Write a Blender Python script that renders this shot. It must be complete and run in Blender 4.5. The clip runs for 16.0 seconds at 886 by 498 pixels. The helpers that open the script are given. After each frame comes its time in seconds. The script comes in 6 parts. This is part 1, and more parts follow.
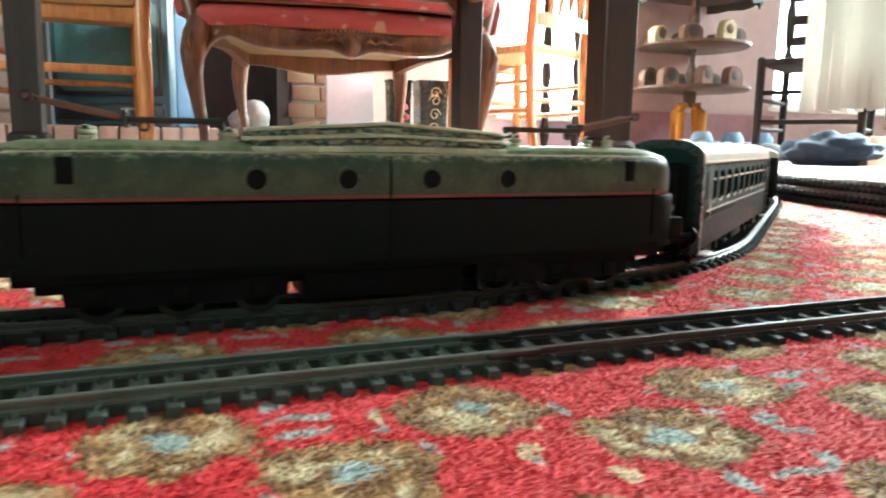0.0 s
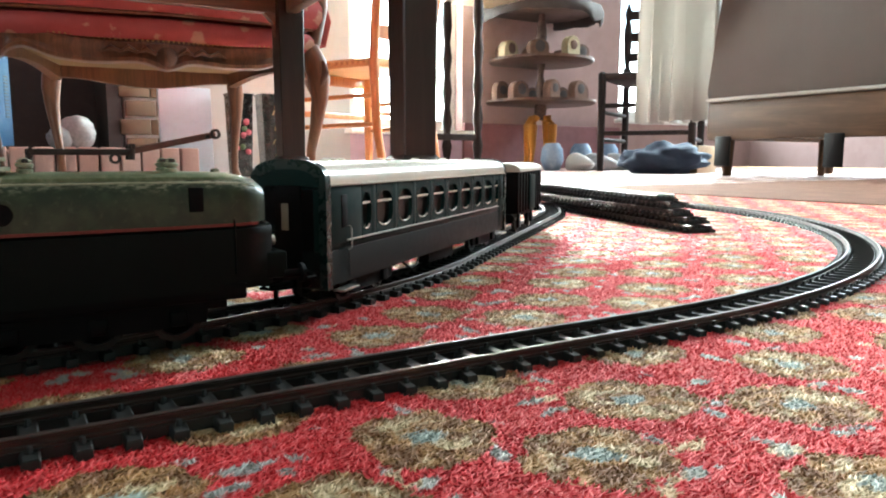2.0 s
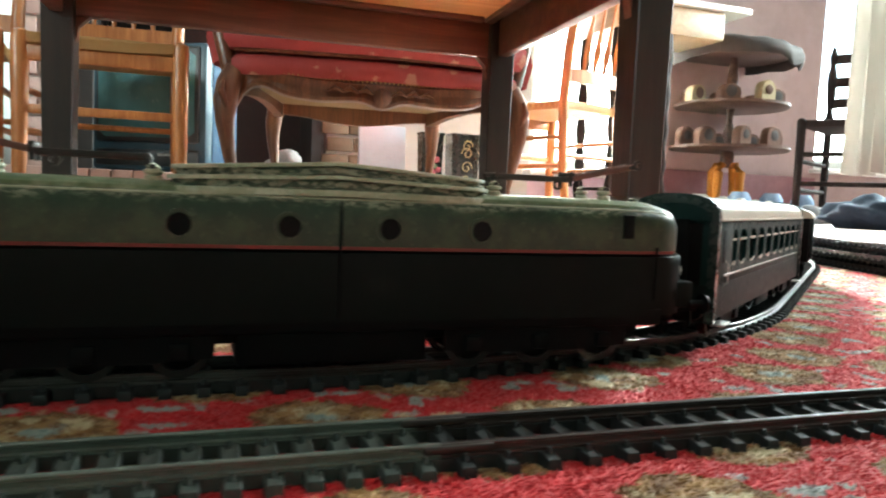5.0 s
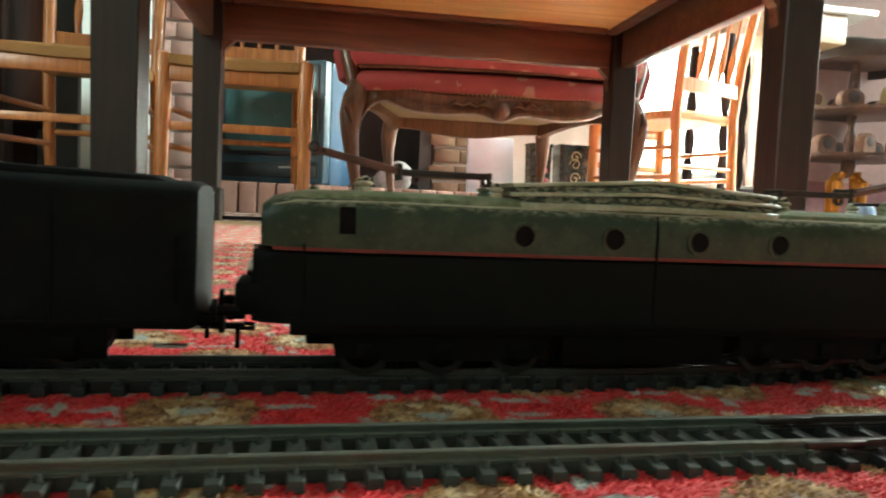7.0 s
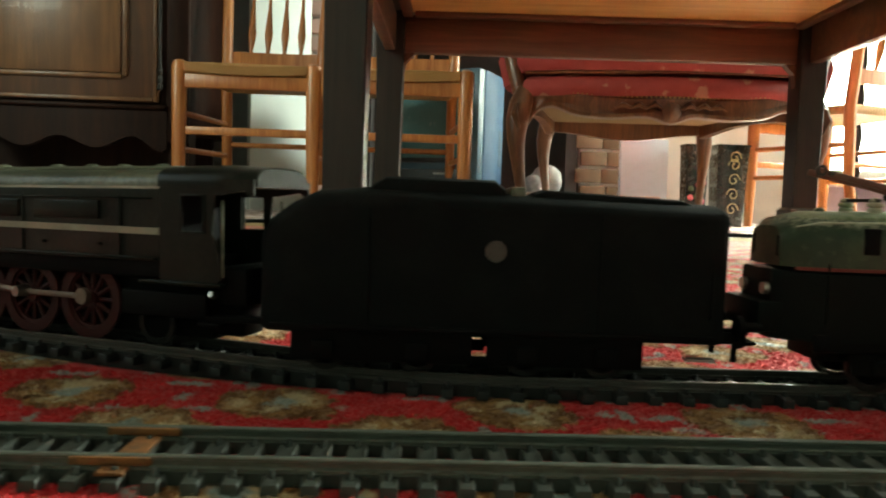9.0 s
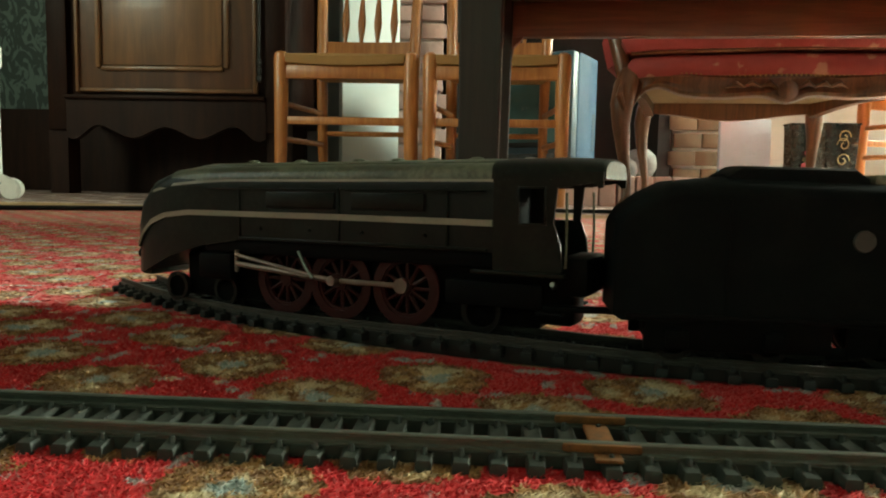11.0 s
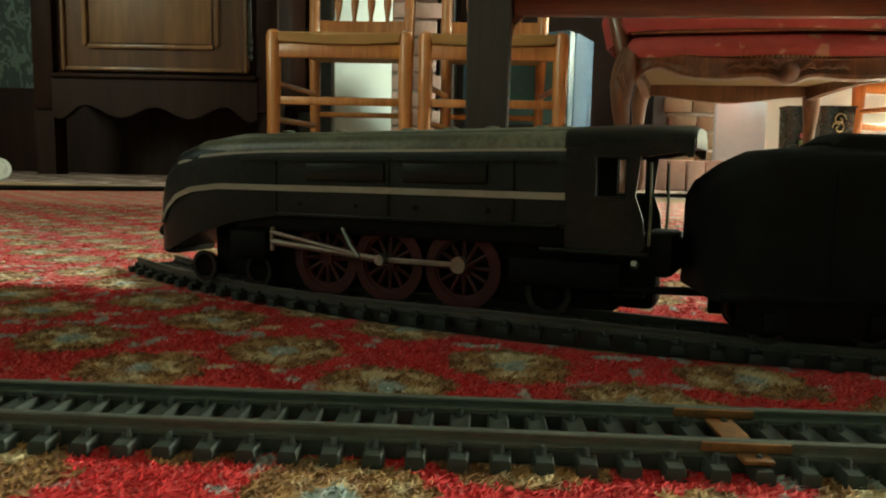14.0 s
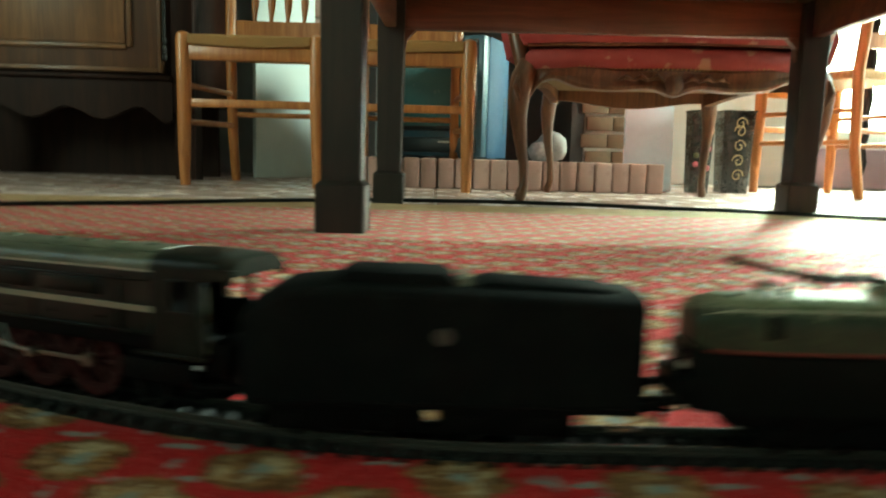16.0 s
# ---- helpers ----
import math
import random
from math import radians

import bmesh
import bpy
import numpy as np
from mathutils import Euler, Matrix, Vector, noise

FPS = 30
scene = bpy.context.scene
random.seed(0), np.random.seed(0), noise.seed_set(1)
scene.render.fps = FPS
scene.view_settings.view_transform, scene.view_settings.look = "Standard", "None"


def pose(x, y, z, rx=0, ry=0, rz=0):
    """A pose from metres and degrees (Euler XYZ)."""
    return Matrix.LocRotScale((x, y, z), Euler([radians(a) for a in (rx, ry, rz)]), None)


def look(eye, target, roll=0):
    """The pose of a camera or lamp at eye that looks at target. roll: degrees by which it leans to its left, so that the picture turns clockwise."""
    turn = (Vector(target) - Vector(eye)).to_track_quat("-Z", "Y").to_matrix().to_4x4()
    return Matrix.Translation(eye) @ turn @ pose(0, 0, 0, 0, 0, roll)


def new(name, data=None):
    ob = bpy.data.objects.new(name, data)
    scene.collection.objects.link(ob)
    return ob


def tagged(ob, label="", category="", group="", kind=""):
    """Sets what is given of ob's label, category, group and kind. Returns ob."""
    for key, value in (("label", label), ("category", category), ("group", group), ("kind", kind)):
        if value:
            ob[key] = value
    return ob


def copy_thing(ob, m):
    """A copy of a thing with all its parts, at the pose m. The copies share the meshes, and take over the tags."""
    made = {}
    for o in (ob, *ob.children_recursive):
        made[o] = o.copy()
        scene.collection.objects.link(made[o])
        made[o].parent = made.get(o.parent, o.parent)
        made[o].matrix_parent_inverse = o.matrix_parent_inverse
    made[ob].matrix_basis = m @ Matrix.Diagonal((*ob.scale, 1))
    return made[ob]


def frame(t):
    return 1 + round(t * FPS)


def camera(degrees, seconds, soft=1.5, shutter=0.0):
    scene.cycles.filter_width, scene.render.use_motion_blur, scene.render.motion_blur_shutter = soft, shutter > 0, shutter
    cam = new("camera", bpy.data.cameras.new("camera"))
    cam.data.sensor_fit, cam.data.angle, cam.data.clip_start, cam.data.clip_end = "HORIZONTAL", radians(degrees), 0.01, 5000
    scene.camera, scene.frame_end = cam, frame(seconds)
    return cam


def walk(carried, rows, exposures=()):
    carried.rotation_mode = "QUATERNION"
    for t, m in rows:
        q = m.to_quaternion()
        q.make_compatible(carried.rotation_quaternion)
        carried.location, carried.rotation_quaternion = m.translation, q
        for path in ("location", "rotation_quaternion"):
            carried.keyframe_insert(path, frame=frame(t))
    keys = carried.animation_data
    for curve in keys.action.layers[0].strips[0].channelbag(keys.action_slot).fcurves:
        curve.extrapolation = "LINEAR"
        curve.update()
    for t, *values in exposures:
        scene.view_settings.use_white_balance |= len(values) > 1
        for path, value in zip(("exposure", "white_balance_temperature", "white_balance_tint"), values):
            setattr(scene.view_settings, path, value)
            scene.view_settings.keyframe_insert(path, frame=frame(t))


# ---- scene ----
cam = camera(64.24, 16.0, soft=2.0, shutter=0.4)
PATH = [
    (0, (0.0145, 0.0049, 0.0527), (0.7483, 1.8415, -0.2445), 0.99),
    (0.5, (0.0414, 0.0012, 0.0540), (0.8807, 1.7933, -0.2357), 0.47),
    (1, (0.0786, 0.0013, 0.0562), (1.0038, 1.7457, -0.2617), -0.22),
    (1.5, (0.1192, 0.0001, 0.0560), (1.1364, 1.6990, -0.2254), 0.07),
    (2, (0.1220, 0.0008, 0.0562), (1.1597, 1.6911, -0.2005), 0.05),
    (2.5, (0.1377, 0.0170, 0.0549), (1.1917, 1.7008, -0.1772), 0.86),
    (3, (0.1395, 0.0254, 0.0527), (1.1740, 1.7249, -0.1510), 1.76),
    (3.5, (0.1375, 0.0271, 0.0529), (1.1538, 1.7402, -0.1274), 1.84),
    (4, (0.1032, 0.0346, 0.0546), (0.9752, 1.8289, -0.0882), 2.05),
    (4.5, (0.0733, 0.0325, 0.0522), (0.8298, 1.8785, -0.0902), 2.65),
    (5, (0.0452, 0.0276, 0.0512), (0.6904, 1.9145, -0.1004), 2.47),
    (7.5, (-0.0467, 0.0249, 0.0489), (0.2530, 1.9976, -0.0872), 3.37),
    (8, (-0.0786, 0.0240, 0.0455), (0.1103, 2.0092, -0.1078), 3.70),
    (8.5, (-0.1016, 0.0304, 0.0492), (0.0531, 2.0196, -0.0884), 2.60),
    (9, (-0.1304, 0.0260, 0.0514), (-0.0616, 2.0200, -0.0870), 1.94),
    (9.5, (-0.1489, 0.0256, 0.0520), (-0.1387, 2.0198, -0.0999), 1.63),
    (10, (-0.1759, 0.0229, 0.0523), (-0.2486, 2.0131, -0.1311), 0.72),
    (12.5, (-0.2201, 0.0236, 0.0481), (-0.3602, 2.0100, -0.1383), 1.36),
    (13, (-0.2250, 0.0273, 0.0479), (-0.3584, 2.0136, -0.1447), 1.28),
    (13.5, (-0.2310, 0.0316, 0.0480), (-0.3536, 2.0174, -0.1565), 1.17),
    (14, (-0.2323, 0.0396, 0.0467), (-0.3198, 2.0242, -0.1846), 1.37),
    (14.5, (-0.2186, 0.0449, 0.0498), (-0.2321, 2.0346, -0.1523), 0.86),
    (15, (-0.2140, 0.0374, 0.0509), (-0.2258, 2.0241, -0.1794), 0.29),
    (15.5, (-0.2048, 0.0324, 0.0513), (-0.2065, 2.0179, -0.1886), 0.29),
    (15.7, (-0.1826, 0.0201, 0.0559), (-0.1834, 2.0058, -0.1828), 0.14),
    (15.8, (-0.1654, 0.0102, 0.0696), (-0.1639, 1.9954, -0.1730), -0.40),
    (15.9, (-0.1487, 0.0128, 0.0830), (-0.1164, 1.9970, -0.1654), -0.30),
    (16, (-0.1152, 0.0037, 0.0934), (-0.0720, 1.9859, -0.1694), 1.62),
]
EXPOSURES = [(0.0, 1.85, 5850, -10), (1.0, 1.62, 5850, -8), (1.5, 1.32, 5850, -6), (2.0, 1.1, 5850, -4), (4.0, 1.08, 6000, -6), (5.0, 1.42, 6000, -8), (8.0, 1.15, 6800, -12), (10.0, 0.80, 7300, -16), (13.5, 0.72, 7600, -20), (15.5, 0.70, 7000, -28), (16.0, 0.86, 6500, -32)]
walk(cam, [(t, look(eye, target, roll)) for t, eye, target, roll in PATH], EXPOSURES)

# ---- light ----
world = bpy.data.worlds.new("sky")
scene.world = world
world.use_nodes = True
_sky = world.node_tree.nodes.new("ShaderNodeTexSky")
_sky.sky_type, _sky.sun_disc = "NISHITA", False
_sky.sun_elevation, _sky.sun_rotation = radians(40), radians(35)
_bg = world.node_tree.nodes["Background"]
_bg.inputs["Strength"].default_value = 0.25
world.node_tree.links.new(_sky.outputs[0], _bg.inputs["Color"])


def window_light(name, centre, aim, sx, sz, watts, colour, spread=180):
    """Daylight in a window opening; spread narrows its cone as a deep reveal would."""
    lamp = bpy.data.lights.new(name, "AREA")
    lamp.spread = radians(spread)
    lamp.shape, lamp.size, lamp.size_y, lamp.energy, lamp.color = "RECTANGLE", sx, sz, watts, colour
    ob = new(name, lamp)
    ob.matrix_world = look(centre, aim)
    return ob


window_light("daylight_back_window", (1.94, 3.485, 1.12), (0.70, 0.60, 0.30), 0.60, 1.75, 200, (1.0, 0.97, 0.92), 80)
window_light("daylight_corner_window", (4.0, 3.26, 1.2), (3.6, 0, 0.4), 1.1, 1.7, 45, (0.95, 0.98, 1.0))
window_light("daylight_side_window", (4.7, 1.95, 1.7), (0.2, 0.3, 0.0), 1.3, 1.0, 150, (0.95, 0.98, 1.0), 100)
# Unseen left window, added to brighten the dresser and chair fronts.
window_light("unseen_left_fill", (-2.92, -0.2, 1.5), (-0.55, 2.5, 0.5), 1.2, 1.3, 6, (1.0, 0.96, 0.90), 84)

# ---- materials ----
MATS = {}


def rgb(c):
    return (c[0], c[1], c[2], 1.0)


class Nodes:
    """Small helper to chain shader nodes."""

    def __init__(self, name):
        self.mat = bpy.data.materials.new(name)
        self.mat.use_nodes = True
        self.t = self.mat.node_tree
        self.bsdf = self.t.nodes["Principled BSDF"]
        self.co = self.t.nodes.new("ShaderNodeTexCoord")
        MATS[name] = self.mat

    def put(self, kind, **inputs):
        n = self.t.nodes.new(kind)
        for k, v in inputs.items():
            self.link(v, n, k.replace("_", " "))
        return n

    def link(self, v, node, key):
        sock = node.inputs[key]
        if isinstance(v, bpy.types.NodeSocket):
            self.t.links.new(v, sock)
        elif isinstance(v, tuple) and len(v) == 3 and sock.type == "RGBA":
            sock.default_value = rgb(v)
        else:
            sock.default_value = v

    def noise(self, scale, detail=4.0, rough=0.6, vec=None, distort=0.0):
        n = self.put("ShaderNodeTexNoise", Scale=scale, Detail=detail, Roughness=rough, Distortion=distort)
        self.t.links.new(vec or self.co.outputs["Object"], n.inputs["Vector"])
        return n.outputs["Fac"]

    def math(self, op, a, b=0.0, c=0.0):
        n = self.t.nodes.new("ShaderNodeMath")
        n.operation = op
        for i, v in enumerate((a, b, c)):
            if isinstance(v, bpy.types.NodeSocket):
                self.t.links.new(v, n.inputs[i])
            else:
                n.inputs[i].default_value = v
        return n.outputs[0]

    def step(self, v, lo, hi):
        n = self.t.nodes.new("ShaderNodeMapRange")
        n.interpolation_type = "SMOOTHSTEP"
        self.t.links.new(v, n.inputs[0])
        n.inputs[1].default_value, n.inputs[2].default_value = lo, hi
        return n.outputs[0]

    def mix(self, f, a, b, blend="MIX"):
        n = self.t.nodes.new("ShaderNodeMix")
        n.data_type, n.blend_type = "RGBA", blend
        for i, v in ((0, f), (6, a), (7, b)):
            if isinstance(v, bpy.types.NodeSocket):
                self.t.links.new(v, n.inputs[i])
            else:
                n.inputs[i].default_value = rgb(v) if isinstance(v, tuple) else v
        return n.outputs[2]

    def vec(self, scale=(1, 1, 1), rot=(0, 0, 0), loc=(0, 0, 0), src=None):
        n = self.t.nodes.new("ShaderNodeMapping")
        self.t.links.new(src or self.co.outputs["Object"], n.inputs["Vector"])
        n.inputs["Scale"].default_value, n.inputs["Rotation"].default_value, n.inputs["Location"].default_value = scale, rot, loc
        return n.outputs[0]

    def done(self, colour, rough=0.5, bump=None, depth=0.001, metal=0.0, strength=0.6, spec=0.5, coat=0.0):
        b = self.bsdf
        self.link(colour, b, "Base Color")
        self.link(rough, b, "Roughness")
        self.link(metal, b, "Metallic")
        self.link(spec, b, "Specular IOR Level")
        self.link(coat, b, "Coat Weight")
        if bump is not None:
            n = self.put("ShaderNodeBump", Height=bump, Strength=strength, Distance=depth)
            self.t.links.new(n.outputs[0], b.inputs["Normal"])
        return self.mat


def painted(name, base, worn, size, rough=0.4, metal=0.0, amount=0.5, depth=0.0003, fine=8.0, coat=0.0, spec=0.5):
    """Paint, plastic or plaster with stains at size metres and a finer grain."""
    n = Nodes(name)
    big, small = n.noise(1 / size, 5), n.noise(fine / size, 3)
    f = n.step(n.math("ADD", n.math("MULTIPLY", big, 0.7), n.math("MULTIPLY", small, 0.3)), 0.42, 0.66)
    col = n.mix(n.math("MULTIPLY", f, amount), base, worn)
    r = n.math("ADD", n.math("MULTIPLY", small, 0.25), rough - 0.12)
    return n.done(col, r, small, depth, metal, coat=coat, spec=spec)


def wood(name, dark, light, axis=2, size=0.03, rough=0.4, coat=0.2):
    n = Nodes(name)
    sc = [1 / size] * 3
    sc[axis] = 0.08 / size
    v = n.vec(tuple(sc))
    grain = n.noise(1.0, 6, 0.65, v, 1.2)
    fine = n.noise(6.0, 3, 0.6, v)
    stain = n.noise(4.0, 3)
    f = n.step(n.math("ADD", n.math("MULTIPLY", grain, 0.65), n.math("MULTIPLY", stain, 0.35)), 0.35, 0.68)
    col = n.mix(f, dark, light)
    col = n.mix(n.math("MULTIPLY", n.step(fine, 0.55, 0.75), 0.35), col, dark)
    return n.done(col, n.math("ADD", n.math("MULTIPLY", fine, 0.2), rough - 0.1), fine, 0.0006, coat=coat)


def carpet_material():
    n = Nodes("carpet_wool")
    wob = n.put("ShaderNodeTexNoise", Scale=70.0, Detail=3.0)
    n.t.links.new(n.co.outputs["Object"], wob.inputs["Vector"])
    off = n.put("ShaderNodeVectorMath")
    off.operation = "MULTIPLY_ADD"
    n.t.links.new(wob.outputs["Color"], off.inputs[0])
    off.inputs[1].default_value = (0.006, 0.006, 0.0)
    n.t.links.new(n.co.outputs["Object"], off.inputs[2])
    flat = n.vec((1, 1, 0), src=off.outputs[0])
    split = n.put("ShaderNodeSeparateXYZ")
    n.t.links.new(off.outputs[0], split.inputs[0])
    across = n.math("MULTIPLY", split.outputs[0], 1 / 0.0592)
    along = n.math("MULTIPLY_ADD", n.math("MULTIPLY_ADD", split.outputs[0], 0.085, split.outputs[1]), 1 / 0.0550, 0.0)
    near = []
    for a0, b0 in ((-2.247, -2.578), (-1.747, -2.162)):
        v = n.put("ShaderNodeTexVoronoi", Scale=1.0, Randomness=0.08)
        v.voronoi_dimensions = "2D"
        cell = n.put("ShaderNodeCombineXYZ", X=n.math("ADD", across, a0), Y=n.math("ADD", along, b0))
        n.t.links.new(cell.outputs[0], v.inputs["Vector"])
        near.append(v.outputs["Distance"])
    lump = n.math("ADD", n.math("MULTIPLY", n.math("SUBTRACT", n.noise(115.0, 3), 0.5), 0.24), n.math("MULTIPLY", n.math("SUBTRACT", n.noise(380.0, 2), 0.5), 0.12))
    d = n.math("ADD", n.math("MINIMUM", near[0], near[1]), lump)
    tuft = n.noise(900.0, 2)
    island = n.t.nodes.new("ShaderNodeNewGeometry").outputs["Random Per Island"]
    tone = n.math("ADD", n.math("MULTIPLY", tuft, 0.12), n.math("ADD", n.math("MULTIPLY", island, 0.05), n.math("MULTIPLY", n.noise(150.0, 2), 0.60)))
    red = n.mix(tone, (0.40, 0.006, 0.011), (0.70, 0.034, 0.050))
    dark = n.mix(tone, (0.110, 0.048, 0.017), (0.29, 0.140, 0.050))
    gold = n.mix(tone, (0.30, 0.150, 0.052), (0.54, 0.33, 0.145))
    cream = n.mix(tone, (0.50, 0.39, 0.22), (0.76, 0.64, 0.43))
    blue = n.mix(tone, (0.24, 0.30, 0.29), (0.46, 0.52, 0.49))
    brown = n.mix(n.step(n.math("ADD", n.noise(170.0, 4), n.math("MULTIPLY", d, -0.30)), 0.40, 0.53), dark, gold)
    petal = n.mix(n.math("MULTIPLY", n.step(n.noise(105.0, 3, distort=0.8), 0.50, 0.58), n.math("SUBTRACT", 1.0, n.step(d, 0.15, 0.25))), brown, cream)
    flower = n.mix(n.step(d, 0.040, 0.085), blue, petal)
    col = n.mix(n.step(d, 0.262, 0.275), flower, red)
    for scale, turn, lo, hi in (((22, 66, 0), 0.65, 0.10, 0.15), ((64, 24, 0), 0.35, 0.08, 0.13), ((42, 42, 0), 0.0, 0.06, 0.10)):
        sprig = n.put("ShaderNodeTexVoronoi", Scale=1.0, Randomness=1.0)
        sprig.voronoi_dimensions = "2D"
        n.t.links.new(n.vec(scale, (0, 0, turn), src=flat), sprig.inputs["Vector"])
        sd = n.math("ADD", sprig.outputs["Distance"], n.math("MULTIPLY", n.math("SUBTRACT", n.noise(190.0, 3), 0.5), 0.45))
        m = n.math("MULTIPLY", n.math("SUBTRACT", 1.0, n.step(sd, lo, hi)), n.step(d, 0.270, 0.300))
        col = n.mix(n.math("MULTIPLY", m, 0.9), col, n.mix(n.step(n.noise(40.0), 0.54, 0.60), blue, cream))
    n.bsdf.inputs["Sheen Weight"].default_value = 0.25
    n.bsdf.inputs["Sheen Roughness"].default_value = 0.40
    n.bsdf.inputs["Sheen Tint"].default_value = (1.0, 0.72, 0.66, 1.0)
    return n.done(col, 0.70, tuft, 0.0002, strength=0.15, spec=0.17)


def loco_paint():
    """Old olive paint, chipped and rubbed pale along the rounded shoulder."""
    n = Nodes("loco_green")
    big, small, chip = n.noise(110.0, 5), n.noise(420.0, 4), n.noise(900.0, 3, vec=n.vec((0.45, 1, 1)))
    col = n.mix(n.step(big, 0.40, 0.68), (0.011, 0.024, 0.009), (0.030, 0.046, 0.020))
    col = n.mix(n.math("MULTIPLY", n.step(small, 0.56, 0.70), 0.5), col, (0.058, 0.070, 0.040))
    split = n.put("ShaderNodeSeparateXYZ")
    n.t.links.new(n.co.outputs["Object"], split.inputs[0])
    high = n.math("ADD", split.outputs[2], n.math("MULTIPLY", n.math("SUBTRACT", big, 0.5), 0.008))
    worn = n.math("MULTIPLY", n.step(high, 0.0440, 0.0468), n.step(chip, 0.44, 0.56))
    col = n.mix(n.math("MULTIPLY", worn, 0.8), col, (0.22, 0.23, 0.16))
    return n.done(col, n.math("ADD", n.math("MULTIPLY", small, 0.3), 0.26), n.math("ADD", small, chip), 0.00008, spec=0.35)


def tiles_material():
    n = Nodes("floor_tile")
    info = n.t.nodes.new("ShaderNodeObjectInfo")
    base = n.mix(info.outputs["Random"], (0.40, 0.29, 0.26), (0.52, 0.40, 0.37))
    st = n.noise(9.0, 5)
    col = n.mix(n.math("MULTIPLY", n.step(st, 0.45, 0.7), 0.5), base, (0.34, 0.22, 0.19))
    return n.done(col, n.math("ADD", n.math("MULTIPLY", st, 0.2), 0.16), n.noise(60.0, 3), 0.0006)


def brick_material(name, a, b, c):
    n = Nodes(name)
    info = n.t.nodes.new("ShaderNodeObjectInfo")
    col = n.mix(info.outputs["Random"], a, b)
    col = n.mix(n.math("MULTIPLY", n.step(n.noise(28.0, 5), 0.5, 0.7), 0.6), col, c)
    return n.done(col, 0.85, n.noise(140.0, 4), 0.002)


def wallpaper_material():
    n = Nodes("leaf_wallpaper")
    v = n.vec((1, 1, 0.6), (0.4, 0.3, 0.5))
    leaf = n.noise(18.0, 2, 0.5, v, 2.2)
    f = n.step(leaf, 0.50, 0.56)
    col = n.mix(f, (0.022, 0.040, 0.036), (0.10, 0.15, 0.13))
    col = n.mix(n.math("MULTIPLY", n.noise(120.0), 0.3), col, (0.05, 0.06, 0.05))
    return n.done(col, 0.7, n.noise(300.0), 0.0005)


def brocade_material():
    n = Nodes("red_brocade")
    v = n.put("ShaderNodeTexVoronoi", Scale=17.0, Randomness=0.9)
    n.t.links.new(n.vec((1, 1, 1), (0.3, 0.5, 0.2)), v.inputs["Vector"])
    d = n.math("ADD", v.outputs["Distance"], n.math("MULTIPLY", n.noise(60.0, 2), 0.5))
    f = n.math("SUBTRACT", 1.0, n.step(d, 0.46, 0.56))
    weave = n.noise(900.0, 2)
    red = n.mix(n.noise(22.0, 4), (0.27, 0.030, 0.034), (0.48, 0.095, 0.090))
    col = n.mix(n.math("MULTIPLY", f, 0.60), red, (0.58, 0.38, 0.25))
    return n.done(n.mix(n.math("MULTIPLY", weave, 0.25), col, (0.10, 0.01, 0.012)), 0.62, weave, 0.0006, spec=0.4)


def rush_material():
    n = Nodes("woven_rush")
    w = n.put("ShaderNodeTexWave", Scale=120.0, Distortion=1.2, Detail=2.0)
    n.t.links.new(n.vec((1, 0.15, 1)), w.inputs["Vector"])
    col = n.mix(w.outputs["Fac"], (0.30, 0.145, 0.042), (0.50, 0.28, 0.095))
    col = n.mix(n.math("MULTIPLY", n.noise(25.0), 0.4), col, (0.35, 0.2, 0.07))
    return n.done(col, 0.6, w.outputs["Fac"], 0.003)


def cloth_material(name, a, b, scale=400.0, fold=8.0):
    n = Nodes(name)
    weave, soft = n.noise(scale, 2), n.noise(fold, 4)
    col = n.mix(n.math("ADD", n.math("MULTIPLY", weave, 0.4), n.math("MULTIPLY", soft, 0.6)), a, b)
    return n.done(col, 0.85, weave, 0.0008, spec=0.2)


def sheer_material(name, a, b):
    """Loosely woven linen that lets daylight through."""
    mat = cloth_material(name, a, b, 500.0, 12.0)
    t = mat.node_tree
    glow = t.nodes.new("ShaderNodeBsdfTranslucent")
    glow.inputs["Color"].default_value = (b[0], b[1], b[2], 1.0)
    both = t.nodes.new("ShaderNodeMixShader")
    both.inputs[0].default_value = 0.45
    t.links.new(t.nodes["Principled BSDF"].outputs[0], both.inputs[1])
    t.links.new(glow.outputs[0], both.inputs[2])
    out = next(k for k in t.nodes if k.type == "OUTPUT_MATERIAL")
    t.links.new(both.outputs[0], out.inputs["Surface"])
    return mat


def glass_material(name, tint, rough=0.05):
    n = Nodes(name)
    n.bsdf.inputs["Transmission Weight"].default_value = 1.0
    return n.done(tint, rough)


carpet_material(), loco_paint(), tiles_material(), wallpaper_material(), brocade_material(), rush_material()
painted("plaster_mauve", (0.36, 0.255, 0.245), (0.29, 0.20, 0.195), 0.5, 0.8, amount=0.6, depth=0.001)
painted("plaster_maroon", (0.20, 0.085, 0.095), (0.14, 0.055, 0.06), 0.3, 0.7)
painted("plaster_lilac", (0.55, 0.42, 0.52), (0.45, 0.34, 0.42), 0.3, 0.6)
painted("plaster_white", (0.46, 0.47, 0.47), (0.38, 0.39, 0.39), 0.4, 0.7)
painted("board_white", (0.62, 0.67, 0.64), (0.54, 0.59, 0.56), 0.4, 0.6)
painted("ceiling_paint", (0.48, 0.46, 0.42), (0.42, 0.40, 0.36), 0.6, 0.8)
painted("hearth_black", (0.028, 0.024, 0.022), (0.06, 0.05, 0.045), 0.2, 0.9)
painted("white_enamel", (0.50, 0.66, 0.76), (0.42, 0.56, 0.65), 0.2, 0.3)
